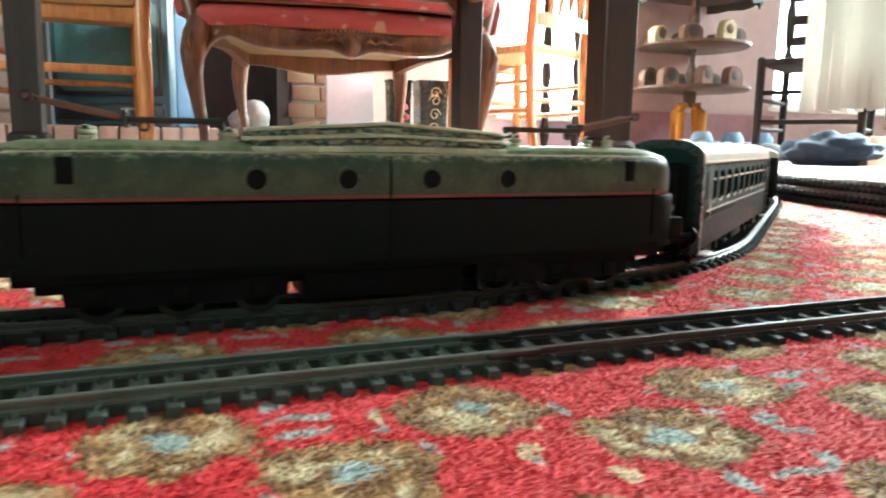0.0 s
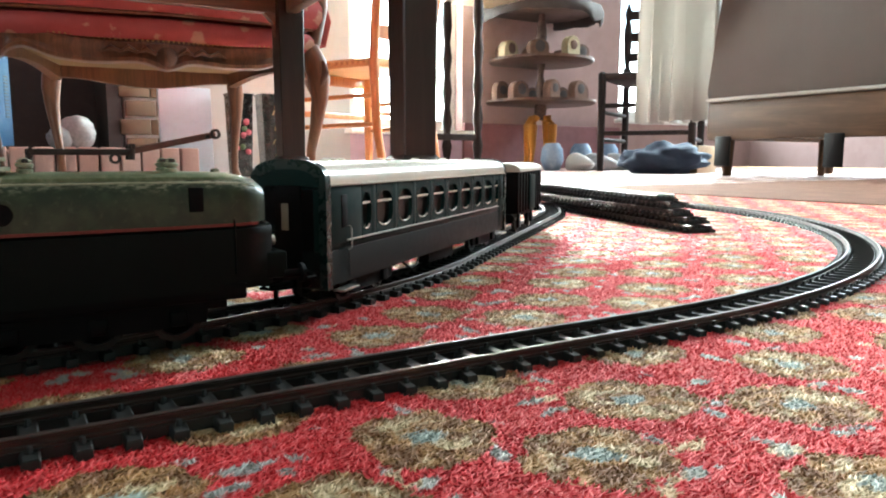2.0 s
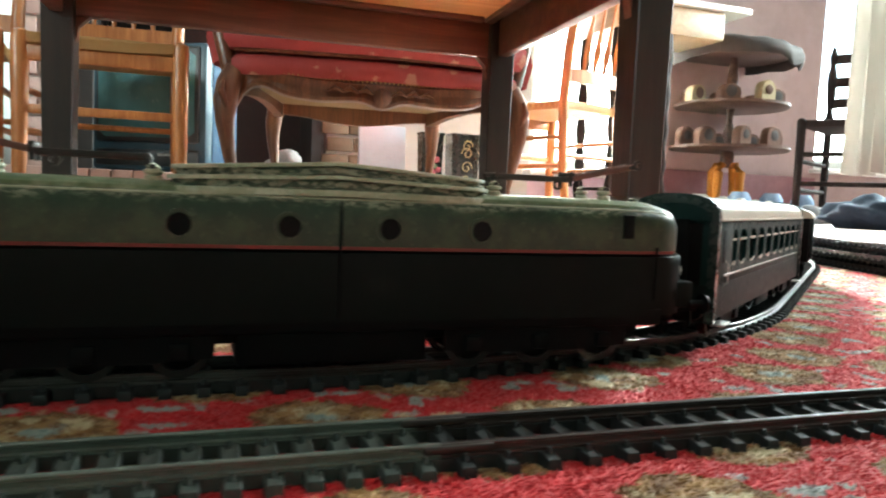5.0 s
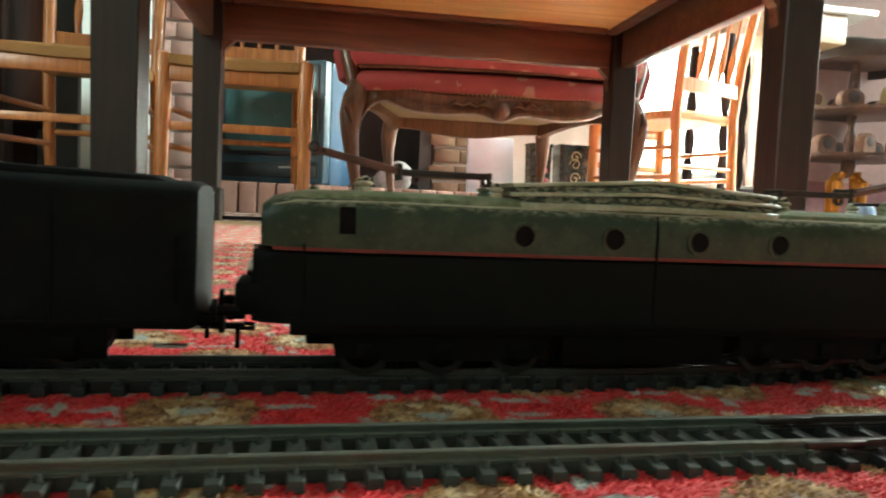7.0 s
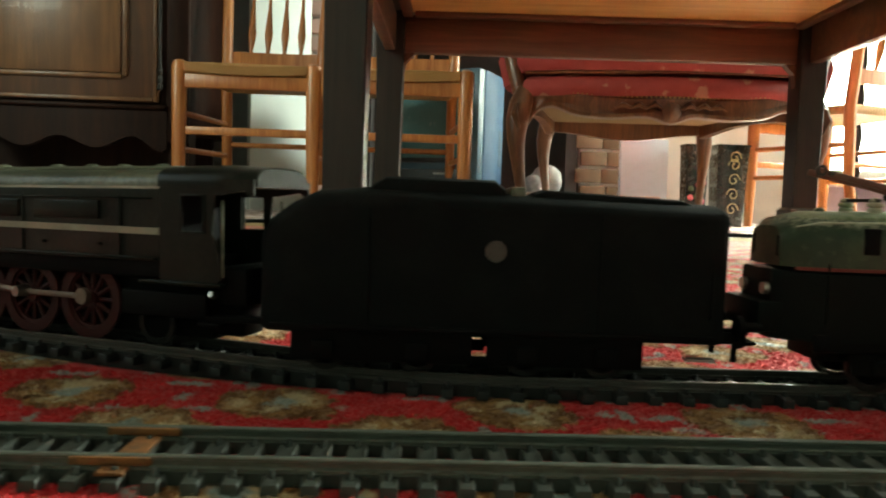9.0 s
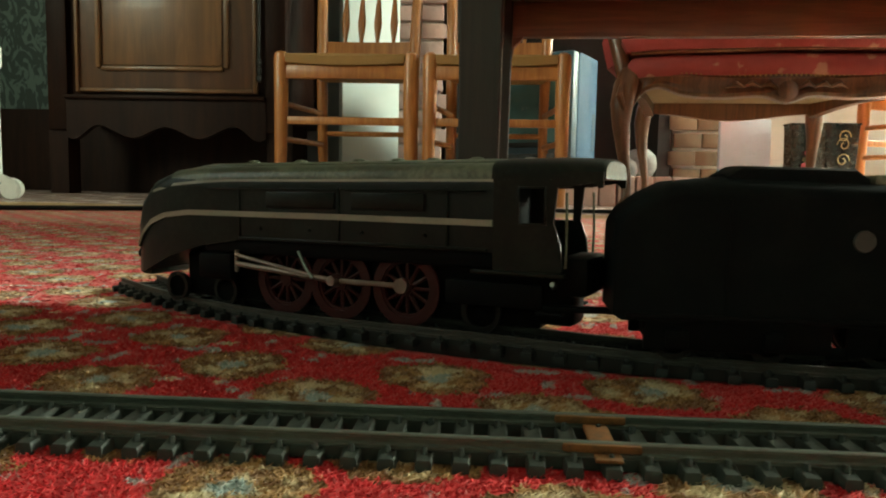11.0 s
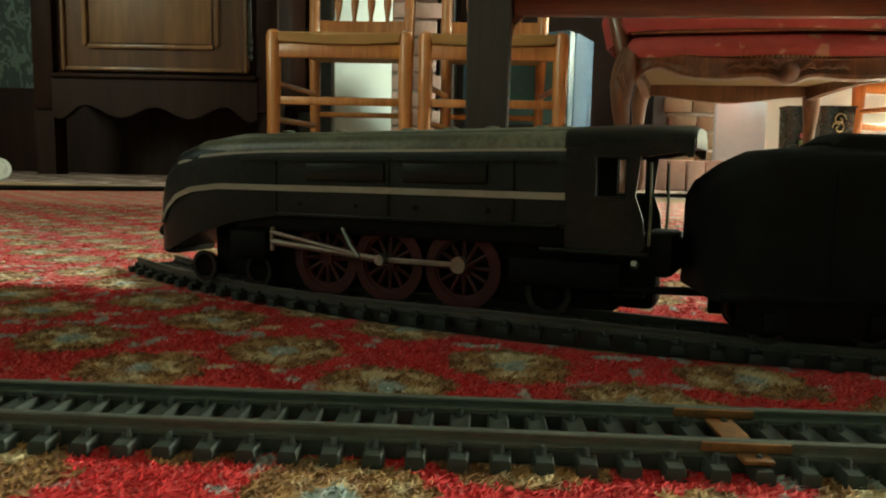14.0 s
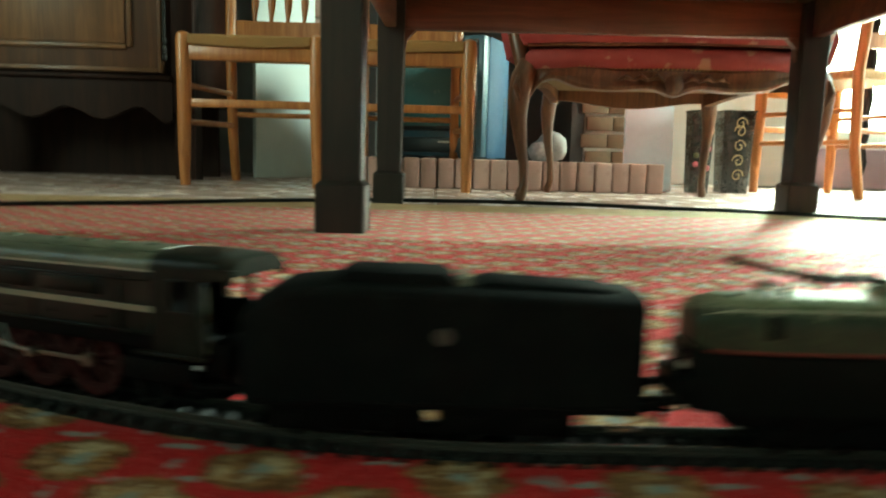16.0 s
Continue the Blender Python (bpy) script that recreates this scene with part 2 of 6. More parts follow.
painted("brown_border", (0.095, 0.042, 0.026), (0.15, 0.075, 0.048), 0.06, 0.95, amount=0.8, depth=0.001, spec=0.1)
painted("beige_border", (0.40, 0.27, 0.13), (0.25, 0.15, 0.07), 0.05, 0.95, amount=0.8, depth=0.002)
# Dark-stained oak, deepened further for the shade low on the dresser.
wood("cabinet_oak", (0.011, 0.0036, 0.0024), (0.026, 0.0092, 0.0047), 2, 0.035, 0.5, 0.0)
wood("cabinet_door", (0.050, 0.019, 0.0075), (0.115, 0.047, 0.017), 2, 0.04, 0.42, 0.1)
wood("cabinet_panel", (0.085, 0.036, 0.012), (0.20, 0.090, 0.031), 2, 0.05, 0.40)
wood("table_dark", (0.009, 0.0065, 0.0055), (0.028, 0.016, 0.011), 2, 0.03, 0.45, 0.05)
wood("table_rail", (0.085, 0.036, 0.022), (0.19, 0.085, 0.046), 0, 0.03, 0.42)
wood("table_board", (0.46, 0.25, 0.07), (0.68, 0.43, 0.16), 0, 0.06, 0.55, 0.0)
wood("chair_beech", (0.29, 0.092, 0.021), (0.50, 0.205, 0.058), 2, 0.02, 0.38)
wood("stand_wood", (0.048, 0.026, 0.020), (0.105, 0.060, 0.045), 0, 0.03, 0.45)
wood("walnut", (0.075, 0.026, 0.010), (0.185, 0.074, 0.030), 2, 0.02, 0.36)
wood("light_oak", (0.22, 0.14, 0.075), (0.36, 0.24, 0.13), 1, 0.04, 0.45)
wood("sofa_wood", (0.040, 0.019, 0.009), (0.085, 0.042, 0.020), 1, 0.04, 0.6, 0.0)
wood("orange_wood", (0.27, 0.10, 0.016), (0.41, 0.17, 0.03), 2, 0.03, 0.55, 0.0)
wood("black_wood", (0.010, 0.007, 0.007), (0.030, 0.020, 0.018), 2, 0.03, 0.65, 0.0)
painted("tv_blue", (0.022, 0.074, 0.150), (0.018, 0.060, 0.126), 0.1, 0.5, amount=0.4, spec=0.18)
painted("tv_bezel", (0.045, 0.105, 0.150), (0.035, 0.085, 0.125), 0.1, 0.35, amount=0.5)
painted("tv_dark", (0.020, 0.030, 0.036), (0.03, 0.04, 0.046), 0.1, 0.35)
painted("screen", (0.08, 0.20, 0.22), (0.10, 0.23, 0.24), 0.3, 0.22, coat=0.6)
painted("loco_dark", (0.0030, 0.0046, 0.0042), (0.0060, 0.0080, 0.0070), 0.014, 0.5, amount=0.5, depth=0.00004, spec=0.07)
painted("under_black", (0.003, 0.003, 0.0034), (0.006, 0.0056, 0.0053), 0.01, 0.6, depth=0.00006, spec=0.07)
painted("line_red", (0.17, 0.034, 0.028), (0.10, 0.028, 0.022), 0.01, 0.5, spec=0.2)
# Worn roof paints, made paler still for light grazing the roof.
painted("roof_green_lit", (0.080, 0.108, 0.052), (0.27, 0.28, 0.19), 0.012, 0.42, amount=0.7, depth=0.0001, fine=5.0, spec=0.25)
painted("roof_worn_lit", (0.24, 0.26, 0.17), (0.42, 0.42, 0.32), 0.012, 0.42, amount=0.8, depth=0.0002, spec=0.3)
painted("coach_green", (0.007, 0.022, 0.021), (0.011, 0.030, 0.028), 0.03, 0.46, amount=0.5, depth=0.000002, spec=0.07)
painted("coach_rim", (0.007, 0.019, 0.018), (0.012, 0.026, 0.024), 0.03, 0.27, amount=0.5, depth=0.000002, spec=0.40)
# Pale trim colour: the waist moulding's glints are put into it.
painted("coach_trim_lit", (0.46, 0.50, 0.48), (0.56, 0.60, 0.57), 0.02, 0.25, depth=0.00002)
painted("coach_maroon", (0.009, 0.0115, 0.0115), (0.015, 0.018, 0.017), 0.03, 0.44, amount=0.5, depth=0.000002, spec=0.07)
painted("coach_roof", (0.50, 0.46, 0.38), (0.62, 0.58, 0.50), 0.02, 0.34, amount=0.4, depth=0.000004)
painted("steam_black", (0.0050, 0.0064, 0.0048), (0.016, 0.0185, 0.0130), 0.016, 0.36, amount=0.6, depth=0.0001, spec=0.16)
painted("tender_black", (0.0052, 0.0064, 0.0068), (0.0110, 0.0125, 0.0120), 0.012, 0.72, amount=0.6, depth=0.00012, spec=0.05)
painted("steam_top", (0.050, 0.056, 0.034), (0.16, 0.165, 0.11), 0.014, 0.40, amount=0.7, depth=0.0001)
painted("cream_line", (0.26, 0.23, 0.175), (0.16, 0.14, 0.105), 0.012, 0.5)
painted("wheel_red", (0.044, 0.0052, 0.0052), (0.020, 0.0040, 0.0036), 0.006, 0.5, spec=0.25)
painted("steel", (0.46, 0.44, 0.41), (0.30, 0.27, 0.24), 0.01, 0.32, 1.0)
painted("wheel_dark", (0.022, 0.020, 0.019), (0.012, 0.011, 0.010), 0.01, 0.4, 0.7)
painted("rod_steel", (0.23, 0.17, 0.14), (0.13, 0.095, 0.075), 0.01, 0.46, 0.6)
painted("rail_steel", (0.105, 0.114, 0.094), (0.060, 0.060, 0.048), 0.012, 0.42, 0.2, amount=0.6, depth=0.00005)
painted("rail_dull", (0.066, 0.058, 0.052), (0.036, 0.031, 0.027), 0.012, 0.5, 0.1, amount=0.6, depth=0.00005, spec=0.3)
painted("rail_brown", (0.034, 0.021, 0.018), (0.020, 0.013, 0.011), 0.02, 0.34, 0.0, amount=0.6, depth=0.00004, spec=0.45)
painted("sleeper_grey", (0.042, 0.047, 0.040), (0.024, 0.026, 0.022), 0.01, 0.5, depth=0.0001, spec=0.3)
painted("sleeper_black", (0.012, 0.012, 0.012), (0.024, 0.022, 0.020), 0.01, 0.48, depth=0.00003, spec=0.42)
painted("rust", (0.22, 0.085, 0.022), (0.085, 0.040, 0.016), 0.003, 0.85, amount=0.8, depth=0.0002)
painted("brass", (0.42, 0.30, 0.12), (0.26, 0.17, 0.07), 0.02, 0.35, 1.0)
painted("pantograph_brown", (0.115, 0.052, 0.038), (0.060, 0.030, 0.024), 0.008, 0.5, 0.3)
painted("iron", (0.02, 0.018, 0.017), (0.045, 0.04, 0.035), 0.02, 0.5, 0.6)
painted("white_plastic", (0.74, 0.74, 0.70), (0.6, 0.6, 0.55), 0.05, 0.4)
painted("black_lacquer", (0.008, 0.012, 0.011), (0.02, 0.025, 0.022), 0.1, 0.25, coat=0.5)
painted("gold_paint", (0.55, 0.46, 0.24), (0.42, 0.34, 0.17), 0.02, 0.4)
painted("rose_pink", (0.50, 0.12, 0.16), (0.34, 0.06, 0.09), 0.01, 0.6)
painted("leaf_green", (0.07, 0.12, 0.05), (0.04, 0.07, 0.03), 0.01, 0.6)
painted("mortar", (0.50, 0.44, 0.40), (0.40, 0.34, 0.30), 0.05, 0.9)
painted("cable_black", (0.008, 0.008, 0.008), (0.014, 0.013, 0.012), 0.05, 0.5)
brick_material("brick_red", (0.13, 0.080, 0.046), (0.19, 0.122, 0.072), (0.095, 0.060, 0.037))
brick_material("brick_pink", (0.50, 0.32, 0.28), (0.60, 0.42, 0.37), (0.42, 0.27, 0.23))
sheer_material("linen_curtain", (0.34, 0.32, 0.29), (0.54, 0.51, 0.465))
cloth_material("sofa_cloth", (0.066, 0.051, 0.044), (0.100, 0.080, 0.069), 600.0, 5.0)
cloth_material("navy_cloth", (0.012, 0.018, 0.032), (0.040, 0.055, 0.085), 300.0, 14.0)
cloth_material("shawl_cloth", (0.014, 0.012, 0.012), (0.075, 0.060, 0.055), 300.0, 14.0)
cloth_material("hessian", (0.17, 0.115, 0.060), (0.28, 0.20, 0.11), 500.0, 20.0)
cloth_material("pale_cloth", (0.22, 0.22, 0.225), (0.38, 0.38, 0.385), 400.0, 16.0)
cloth_material("china_pale", (0.20, 0.15, 0.09), (0.42, 0.34, 0.21), 60.0, 30.0)
cloth_material("marbled_paper", (0.10, 0.12, 0.13), (0.50, 0.52, 0.50), 90.0, 55.0)
cloth_material("china_brown", (0.055, 0.028, 0.022), (0.15, 0.088, 0.066), 60.0, 30.0)
cloth_material("china_blue", (0.07, 0.12, 0.22), (0.28, 0.34, 0.42), 60.0, 26.0)
glass_material("window_glass", (0.95, 0.97, 0.97))
M = MATS
for dull in ("cabinet_oak", "sofa_wood", "cable_black", "black_wood", "stand_wood", "orange_wood", "china_brown", "plaster_mauve", "hessian"):
    M[dull].node_tree.nodes["Principled BSDF"].inputs["Specular IOR Level"].default_value = 0.12


# ---- shapes ----
def box(bm, c, s, bevel=0.0, rz=0.0, rx=0.0, ry=0.0):
    g = bmesh.ops.create_cube(bm, size=1.0)
    vs = g["verts"]
    if bevel:
        es = list({e for v in vs for e in v.link_edges})
        for v in vs:
            v.co = Vector((v.co.x * s[0], v.co.y * s[1], v.co.z * s[2]))
        r = bmesh.ops.bevel(bm, geom=es, offset=bevel, segments=2, affect="EDGES", profile=0.5)
        vs = list({v for f in r["faces"] for v in f.verts} | {v for v in vs if v.is_valid})
        m = pose(*c, rx, ry, rz)
    else:
        m = pose(*c, rx, ry, rz) @ Matrix.Diagonal((*s, 1))
    bmesh.ops.transform(bm, matrix=m, verts=vs)
    return bm


def rod(bm, a, b, r0, r1=None, seg=12):
    a, b = Vector(a), Vector(b)
    d = b - a
    g = bmesh.ops.create_cone(bm, cap_ends=True, segments=seg, radius1=r0, radius2=r0 if r1 is None else r1, depth=d.length)
    m = Matrix.Translation((a + b) / 2) @ d.to_track_quat("Z", "Y").to_matrix().to_4x4()
    bmesh.ops.transform(bm, matrix=m, verts=g["verts"])
    return bm


def loft(bm, rings, close=True, caps=True):
    """Skin over rings of equally many points."""
    vs = [[bm.verts.new(p) for p in r] for r in rings]
    n = len(vs[0])
    for a, b in zip(vs, vs[1:]):
        for i in range(n if close else n - 1):
            j = (i + 1) % n
            bm.faces.new((a[i], a[j], b[j], b[i]))
    if caps and close:
        bm.faces.new(tuple(reversed(vs[0])))
        bm.faces.new(tuple(vs[-1]))
    return bm


def turned(bm, profile, base=(0, 0, 0), seg=18, m=None):
    """A body of revolution about z from (radius, height) pairs."""
    rings = []
    for r, z in profile:
        ring = [Vector((r * math.cos(2 * math.pi * k / seg), r * math.sin(2 * math.pi * k / seg), z)) for k in range(seg)]
        rings.append([(m @ p if m else p) + Vector(base) for p in ring])
    return loft(bm, rings)


def tube(bm, pts, radii, seg=10, flat=1.0):
    """A bent, tapered tube through points."""
    pts = [Vector(p) for p in pts]
    if not isinstance(radii, (list, tuple)):
        radii = [radii] * len(pts)
    rings = []
    for i, p in enumerate(pts):
        d = (pts[min(i + 1, len(pts) - 1)] - pts[max(i - 1, 0)]).normalized()
        side = d.cross(Vector((0, 0, 1)) if abs(d.z) < 0.9 else Vector((0, 1, 0))).normalized()
        up = side.cross(d)
        rings.append([p + radii[i] * (side * math.cos(2 * math.pi * k / seg) + flat * up * math.sin(2 * math.pi * k / seg)) for k in range(seg)])
    return loft(bm, rings)


def slab(bm, outline, z0, z1, m=None):
    """An upright prism over an outline in x, y."""
    rings = [[(m @ Vector((x, y, z)) if m else Vector((x, y, z))) for x, y in outline] for z in (z0, z1)]
    return loft(bm, rings)


def mesh_of(name, bm, material, smooth=40):
    bmesh.ops.recalc_face_normals(bm, faces=bm.faces)
    me = bpy.data.meshes.new(name)
    bm.to_mesh(me)
    bm.free()
    me.materials.append(M[material])
    if smooth:
        me.shade_smooth()
        me.set_sharp_from_angle(angle=radians(smooth))
    return me


def part(name, bm, material, parent=None, label="", smooth=40, at=None):
    ob = new(name, mesh_of(name, bm, material, smooth))
    if parent:
        ob.parent = parent
    if at is not None:
        ob.matrix_basis = at
    return tagged(ob, label)


def thing(name, m, label, category, group="", kind=""):
    ob = new(name)
    ob.empty_display_size = 0.02
    ob.matrix_basis = m
    return tagged(ob, label, category, group, kind)


def B():
    return bmesh.new()


def wave_tri(a, b, n):
    return [a + (b - a) * i / (n - 1) for i in range(n)]


FLOOR, RUG, RAIL = -0.008, -0.003, 0.0025

# ---- structure ----
def wall(name, x0, x1, y0, y1, z0, z1, material, label):
    return tagged(part(name, box(B(), ((x0 + x1) / 2, (y0 + y1) / 2, (z0 + z1) / 2), (x1 - x0, y1 - y0, z1 - z0)), material, smooth=0), label, "wall", kind="structure")


tagged(part("floor", box(B(), (0.8, 0.5, FLOOR - 0.055), (8.0, 6.4, 0.1)), "mortar", smooth=0), "tiled floor of pinkish terracotta with pale joints", "floor", kind="structure")
wall("wall_back_left", -3.0, 1.6, 3.3, 3.5, FLOOR, 2.6, "plaster_white", "white plaster wall behind the hearth")
wall("wall_back_middle", 2.27, 3.45, 3.3, 3.5, FLOOR, 2.6, "plaster_mauve", "mauve plaster wall beside the window")
wall("wall_back_right", 4.6, 4.8, 3.3, 3.5, FLOOR, 2.6, "plaster_mauve", "mauve plaster wall in the corner")
wall("wall_under_window", 1.6, 2.27, 3.3, 3.5, FLOOR, 0.20, "plaster_lilac", "lilac plaster under the bright window")
wall("wall_under_corner_window", 3.45, 4.6, 3.3, 3.5, FLOOR, 0.3, "plaster_mauve", "mauve plaster under the corner window")
wall("wall_over_window", 1.6, 2.27, 3.3, 3.5, 2.1, 2.6, "plaster_mauve", "mauve plaster over the window")
wall("wall_over_corner_window", 3.45, 4.6, 3.3, 3.5, 2.1, 2.6, "plaster_mauve", "mauve plaster over the corner window")
wall("wall_left_near", -3.2, -3.0, -2.6, -0.9, FLOOR, 2.6, "leaf_wallpaper", "dark leaf-patterned wallpaper on the side wall")
wall("wall_left_far", -3.2, -3.0, 0.5, 3.5, FLOOR, 2.6, "leaf_wallpaper", "dark leaf-patterned wallpaper on the side wall")
wall("wall_under_left_window", -3.2, -3.0, -0.9, 0.5, FLOOR, 0.8, "leaf_wallpaper", "dark leaf-patterned wallpaper under the added window")
wall("wall_over_left_window", -3.2, -3.0, -0.9, 0.5, 2.2, 2.6, "leaf_wallpaper", "dark leaf-patterned wallpaper over the added window")
# Unseen near and right walls, papered dark to cut light bounced onto the train.
wall("wall_front", -3.2, 4.8, -2.8, -2.6, FLOOR, 2.6, "leaf_wallpaper", "dark leaf-patterned wallpaper on the near wall")
wall("wall_right_near", 4.8, 5.0, -2.8, 1.25, FLOOR, 2.6, "leaf_wallpaper", "dark leaf-patterned wallpaper on the right wall")
wall("wall_right_far", 4.8, 5.0, 2.65, 3.5, FLOOR, 2.6, "plaster_mauve", "plain mauve plaster side wall in the corner")
wall("wall_under_side_window", 4.8, 5.0, 1.25, 2.65, FLOOR, 0.8, "plaster_mauve", "mauve plaster under the side window")
wall("wall_over_side_window", 4.8, 5.0, 1.25, 2.65, 2.2, 2.6, "plaster_mauve", "mauve plaster over the side window")
tagged(part("ceiling", box(B(), (0.8, 0.35, 2.66), (8.4, 6.7, 0.1)), "ceiling_paint", smooth=0), "plain dull white painted ceiling", "ceiling", kind="structure")
tagged(part("baseboard", box(B(), (2.86, 3.285, 0.12), (1.18, 0.02, 0.25), 0.004), "plaster_maroon", smooth=0), "maroon painted skirting along the wall", "baseboard", kind="structure")


def window(name, x0, x1, y, z0, z1, bars, label):
    w = thing(name, pose((x0 + x1) / 2, y, z0), label, "window", kind="structure")
    wd, h = x1 - x0, z1 - z0
    f = B()
    for sx in (-1, 1):
        box(f, (sx * (wd / 2 - 0.03), 0, h / 2), (0.06, 0.06, h), 0.006)
    for z in (0.03, h - 0.03):
        box(f, (0, 0, z), (wd - 0.12, 0.055, 0.06), 0.006)
    part("window_frame", f, "white_plastic", w)
    part("window_sill", box(B(), (0, -0.11, -0.012), (wd + 0.06, 0.16, 0.024), 0.005), "white_plastic", w)
    n = bars + 1
    for k in range(n):
        g = part("pane", box(B(), (-wd / 2 + 0.06 + (wd - 0.12) * (k + 0.5) / n, 0.01, h / 2), ((wd - 0.12) / n - 0.02, 0.004, h - 0.12)), "window_glass", w, smooth=0)
        g.visible_shadow = False
    for k in range(1, n):
        part("glazing_bar", box(B(), (-wd / 2 + 0.06 + (wd - 0.12) * k / n, 0, h / 2), (0.025, 0.04, h - 0.12), 0.004), "white_plastic", w)
    return w


window("window_1", 1.6, 2.27, 3.4, 0.20, 2.1, 1, "tall bright white-framed window over a lilac wall")
window("window_2", 3.45, 4.6, 3.4, 0.30, 2.1, 1, "tall white-framed window behind the linen curtain")
side = window("window_3", -0.7, 0.7, 0.0, 0.8, 2.2, 1, "white-framed side window in the corner")
side.matrix_basis = pose(4.9, 1.95, 0.8, 0, 0, -90)
# Out-of-view window added to go with the left fill lamp.
side = window("window_4", -0.7, 0.7, 0.0, 0.8, 2.2, 1, "unseen white-framed window added in the papered side wall")
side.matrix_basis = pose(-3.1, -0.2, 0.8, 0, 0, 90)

# ---- rug ----
def rug():
    r = thing("rug", pose(0, 0, RUG), "red wool rug with golden flowers and pale blue centres", "rug")
    far = lambda x: 1.235 + 0.02 * x
    o = [(-1.9, -1.6), (1.05, -1.6), (1.05, far(1.05)), (-1.9, far(-1.9))]
    part("field", slab(B(), o, -0.0045, 0.0), "carpet_wool", r, smooth=0)
    bw = [(-1.9, far(-1.9) + 0.001), (0.80, far(0.80) + 0.001), (0.80, far(0.80) + 0.17), (-1.9, far(-1.9) + 0.17)]
    part("border", slab(B(), bw, -0.0045, -0.0008), "beige_border", r, "pale woven border of the rug", smooth=0)
    edge = [(2.45 - 0.0465 * k, 1.055 + 0.022 * math.sin(k * 0.55) + 0.008 * math.sin(k * 1.9)) for k in range(31)]
    part("end_border", slab(B(), [(1.051, -1.6), (2.45, -1.6)] + edge, -0.0045, 0.0012), "brown_border", r, "plain brown end of the rug by the sofa", smooth=0)
    return r


rug()


# ---- track ----
def line_of(start, heading, pieces, step=0.002):
    """Points and headings along straights and arcs: (length, radius or 0)."""
    x, y, h = start[0], start[1], radians(heading)
    out = [(x, y, h)]
    for length, r in pieces:
        n = max(1, round(length / step))
        for _ in range(n):
            dh = (length / n) / r if r else 0.0
            x += (length / n) * math.cos(h + dh / 2)
            y += (length / n) * math.sin(h + dh / 2)
            h += dh
            out.append((x, y, h))
    return out


def sleeper_mesh(name, material):
    bm = B()
    out = [(-0.0020, 0.0080), (-0.0016, 0.0140), (0.0016, 0.0140), (0.0020, 0.0080), (0.0020, -0.0080), (0.0016, -0.0140), (-0.0016, -0.0140), (-0.0020, -0.0080)]
    top = [(x * 0.8, y * 0.985) for x, y in out]
    low = lambda y: -0.0007 if abs(y) > 0.012 else 0.0
    loft(bm, [[Vector((x, y, -0.0056)) for x, y in out], [Vector((x, y, -0.0030 + low(y))) for x, y in out], [Vector((x, y, -0.0025 + low(y))) for x, y in top]])
    for y in (-0.0108, -0.0060, 0.0060, 0.0108):
        rod(bm, (0, y, -0.0033), (0, y, -0.0015), 0.0009, 0.0005, 6)
    return mesh_of(name, bm, material)


SLEEPER = {m: sleeper_mesh("sleeper", m) for m in ("sleeper_grey", "sleeper_black")}


def heave(x, y):
    """The rug swells a little under the steam engine's rear wheels and the tender."""
    if y < 0.20 or x > 0.2:
        return 0.0
    return 0.0006 + 0.0021 * math.exp(-((x + 0.215) / 0.060) ** 2)


def rail_strip(bm, line, off, lift):
    half = [(0.0011, -0.0040), (0.0011, -0.0021), (0.0005, -0.0018), (0.0005, -0.0009), (0.0008, -0.0007), (0.0008, -0.0002), (0.0005, 0.0)]
    prof = half + [(-a, b) for a, b in reversed(half)]
    rings = [[Vector((x - math.sin(h) * (off + a), y + math.cos(h) * (off + a), RAIL + b + lift + heave(x, y))) for a, b in prof] for x, y, h in line]
    return loft(bm, rings)


def track_section(line, rails, sleepers, label, lift=0.0, plate=None):
    """One length of track with two rails, webs and sleepers."""
    t = thing("track_section", Matrix.Identity(4), label, "model track", "toy railway track")
    pts = line[::4] + ([line[-1]] if (len(line) - 1) % 4 else [])
    for off in (-0.00825, 0.00825):
        part("rail", rail_strip(B(), pts, off, lift), rails, t, smooth=30)
    web = B()
    for off in (-0.00825, 0.00825):
        loft(web, [[Vector((x - math.sin(h) * (off + a), y + math.cos(h) * (off + a), RAIL + b + lift + (heave(x, y) if b > -0.004 else 0))) for a, b in ((-0.0016, -0.0052), (0.0016, -0.0052), (0.0016, -0.0027), (-0.0016, -0.0027))] for x, y, h in pts])
    part("sleeper_web", web, sleepers, t, smooth=0)
    pitch = 0.0071 if sleepers == "sleeper_grey" else 0.0093
    count = max(1, round((len(line) - 1) * 0.002 / pitch))
    for i in range(count):
        u = (i + 0.5) * (len(line) - 1) / count
        a, b, w = line[int(u)], line[min(int(u) + 1, len(line) - 1)], u - int(u)
        x, y, h = (p + (q - p) * w for p, q in zip(a, b))
        o = new("sleeper", SLEEPER[sleepers])
        o.parent = t
        o.matrix_basis = pose(x, y, RAIL + lift + heave(x, y), 0, 0, math.degrees(h))
    if plate:
        x, y, h = line[plate]
        for off in (-0.00825, 0.00825):
            part("fishplate", box(B(), (x - math.sin(h) * off, y + math.cos(h) * off, RAIL - 0.0011), (0.0150, 0.0027, 0.0017), 0.0004, math.degrees(h)), "rust" if plate == 1 else rails, t, "rusty orange rail joiner" if plate == 1 else "brown rail joiner")
        if plate == 1:
            part("rust_patch", box(B(), (x + 0.0010, y + 0.0005, RAIL - 0.0024), (0.0052, 0.0260, 0.0008), 0.0003, math.degrees(h)), "rust", t, "orange rust on the sleepers at the joint")
    return t


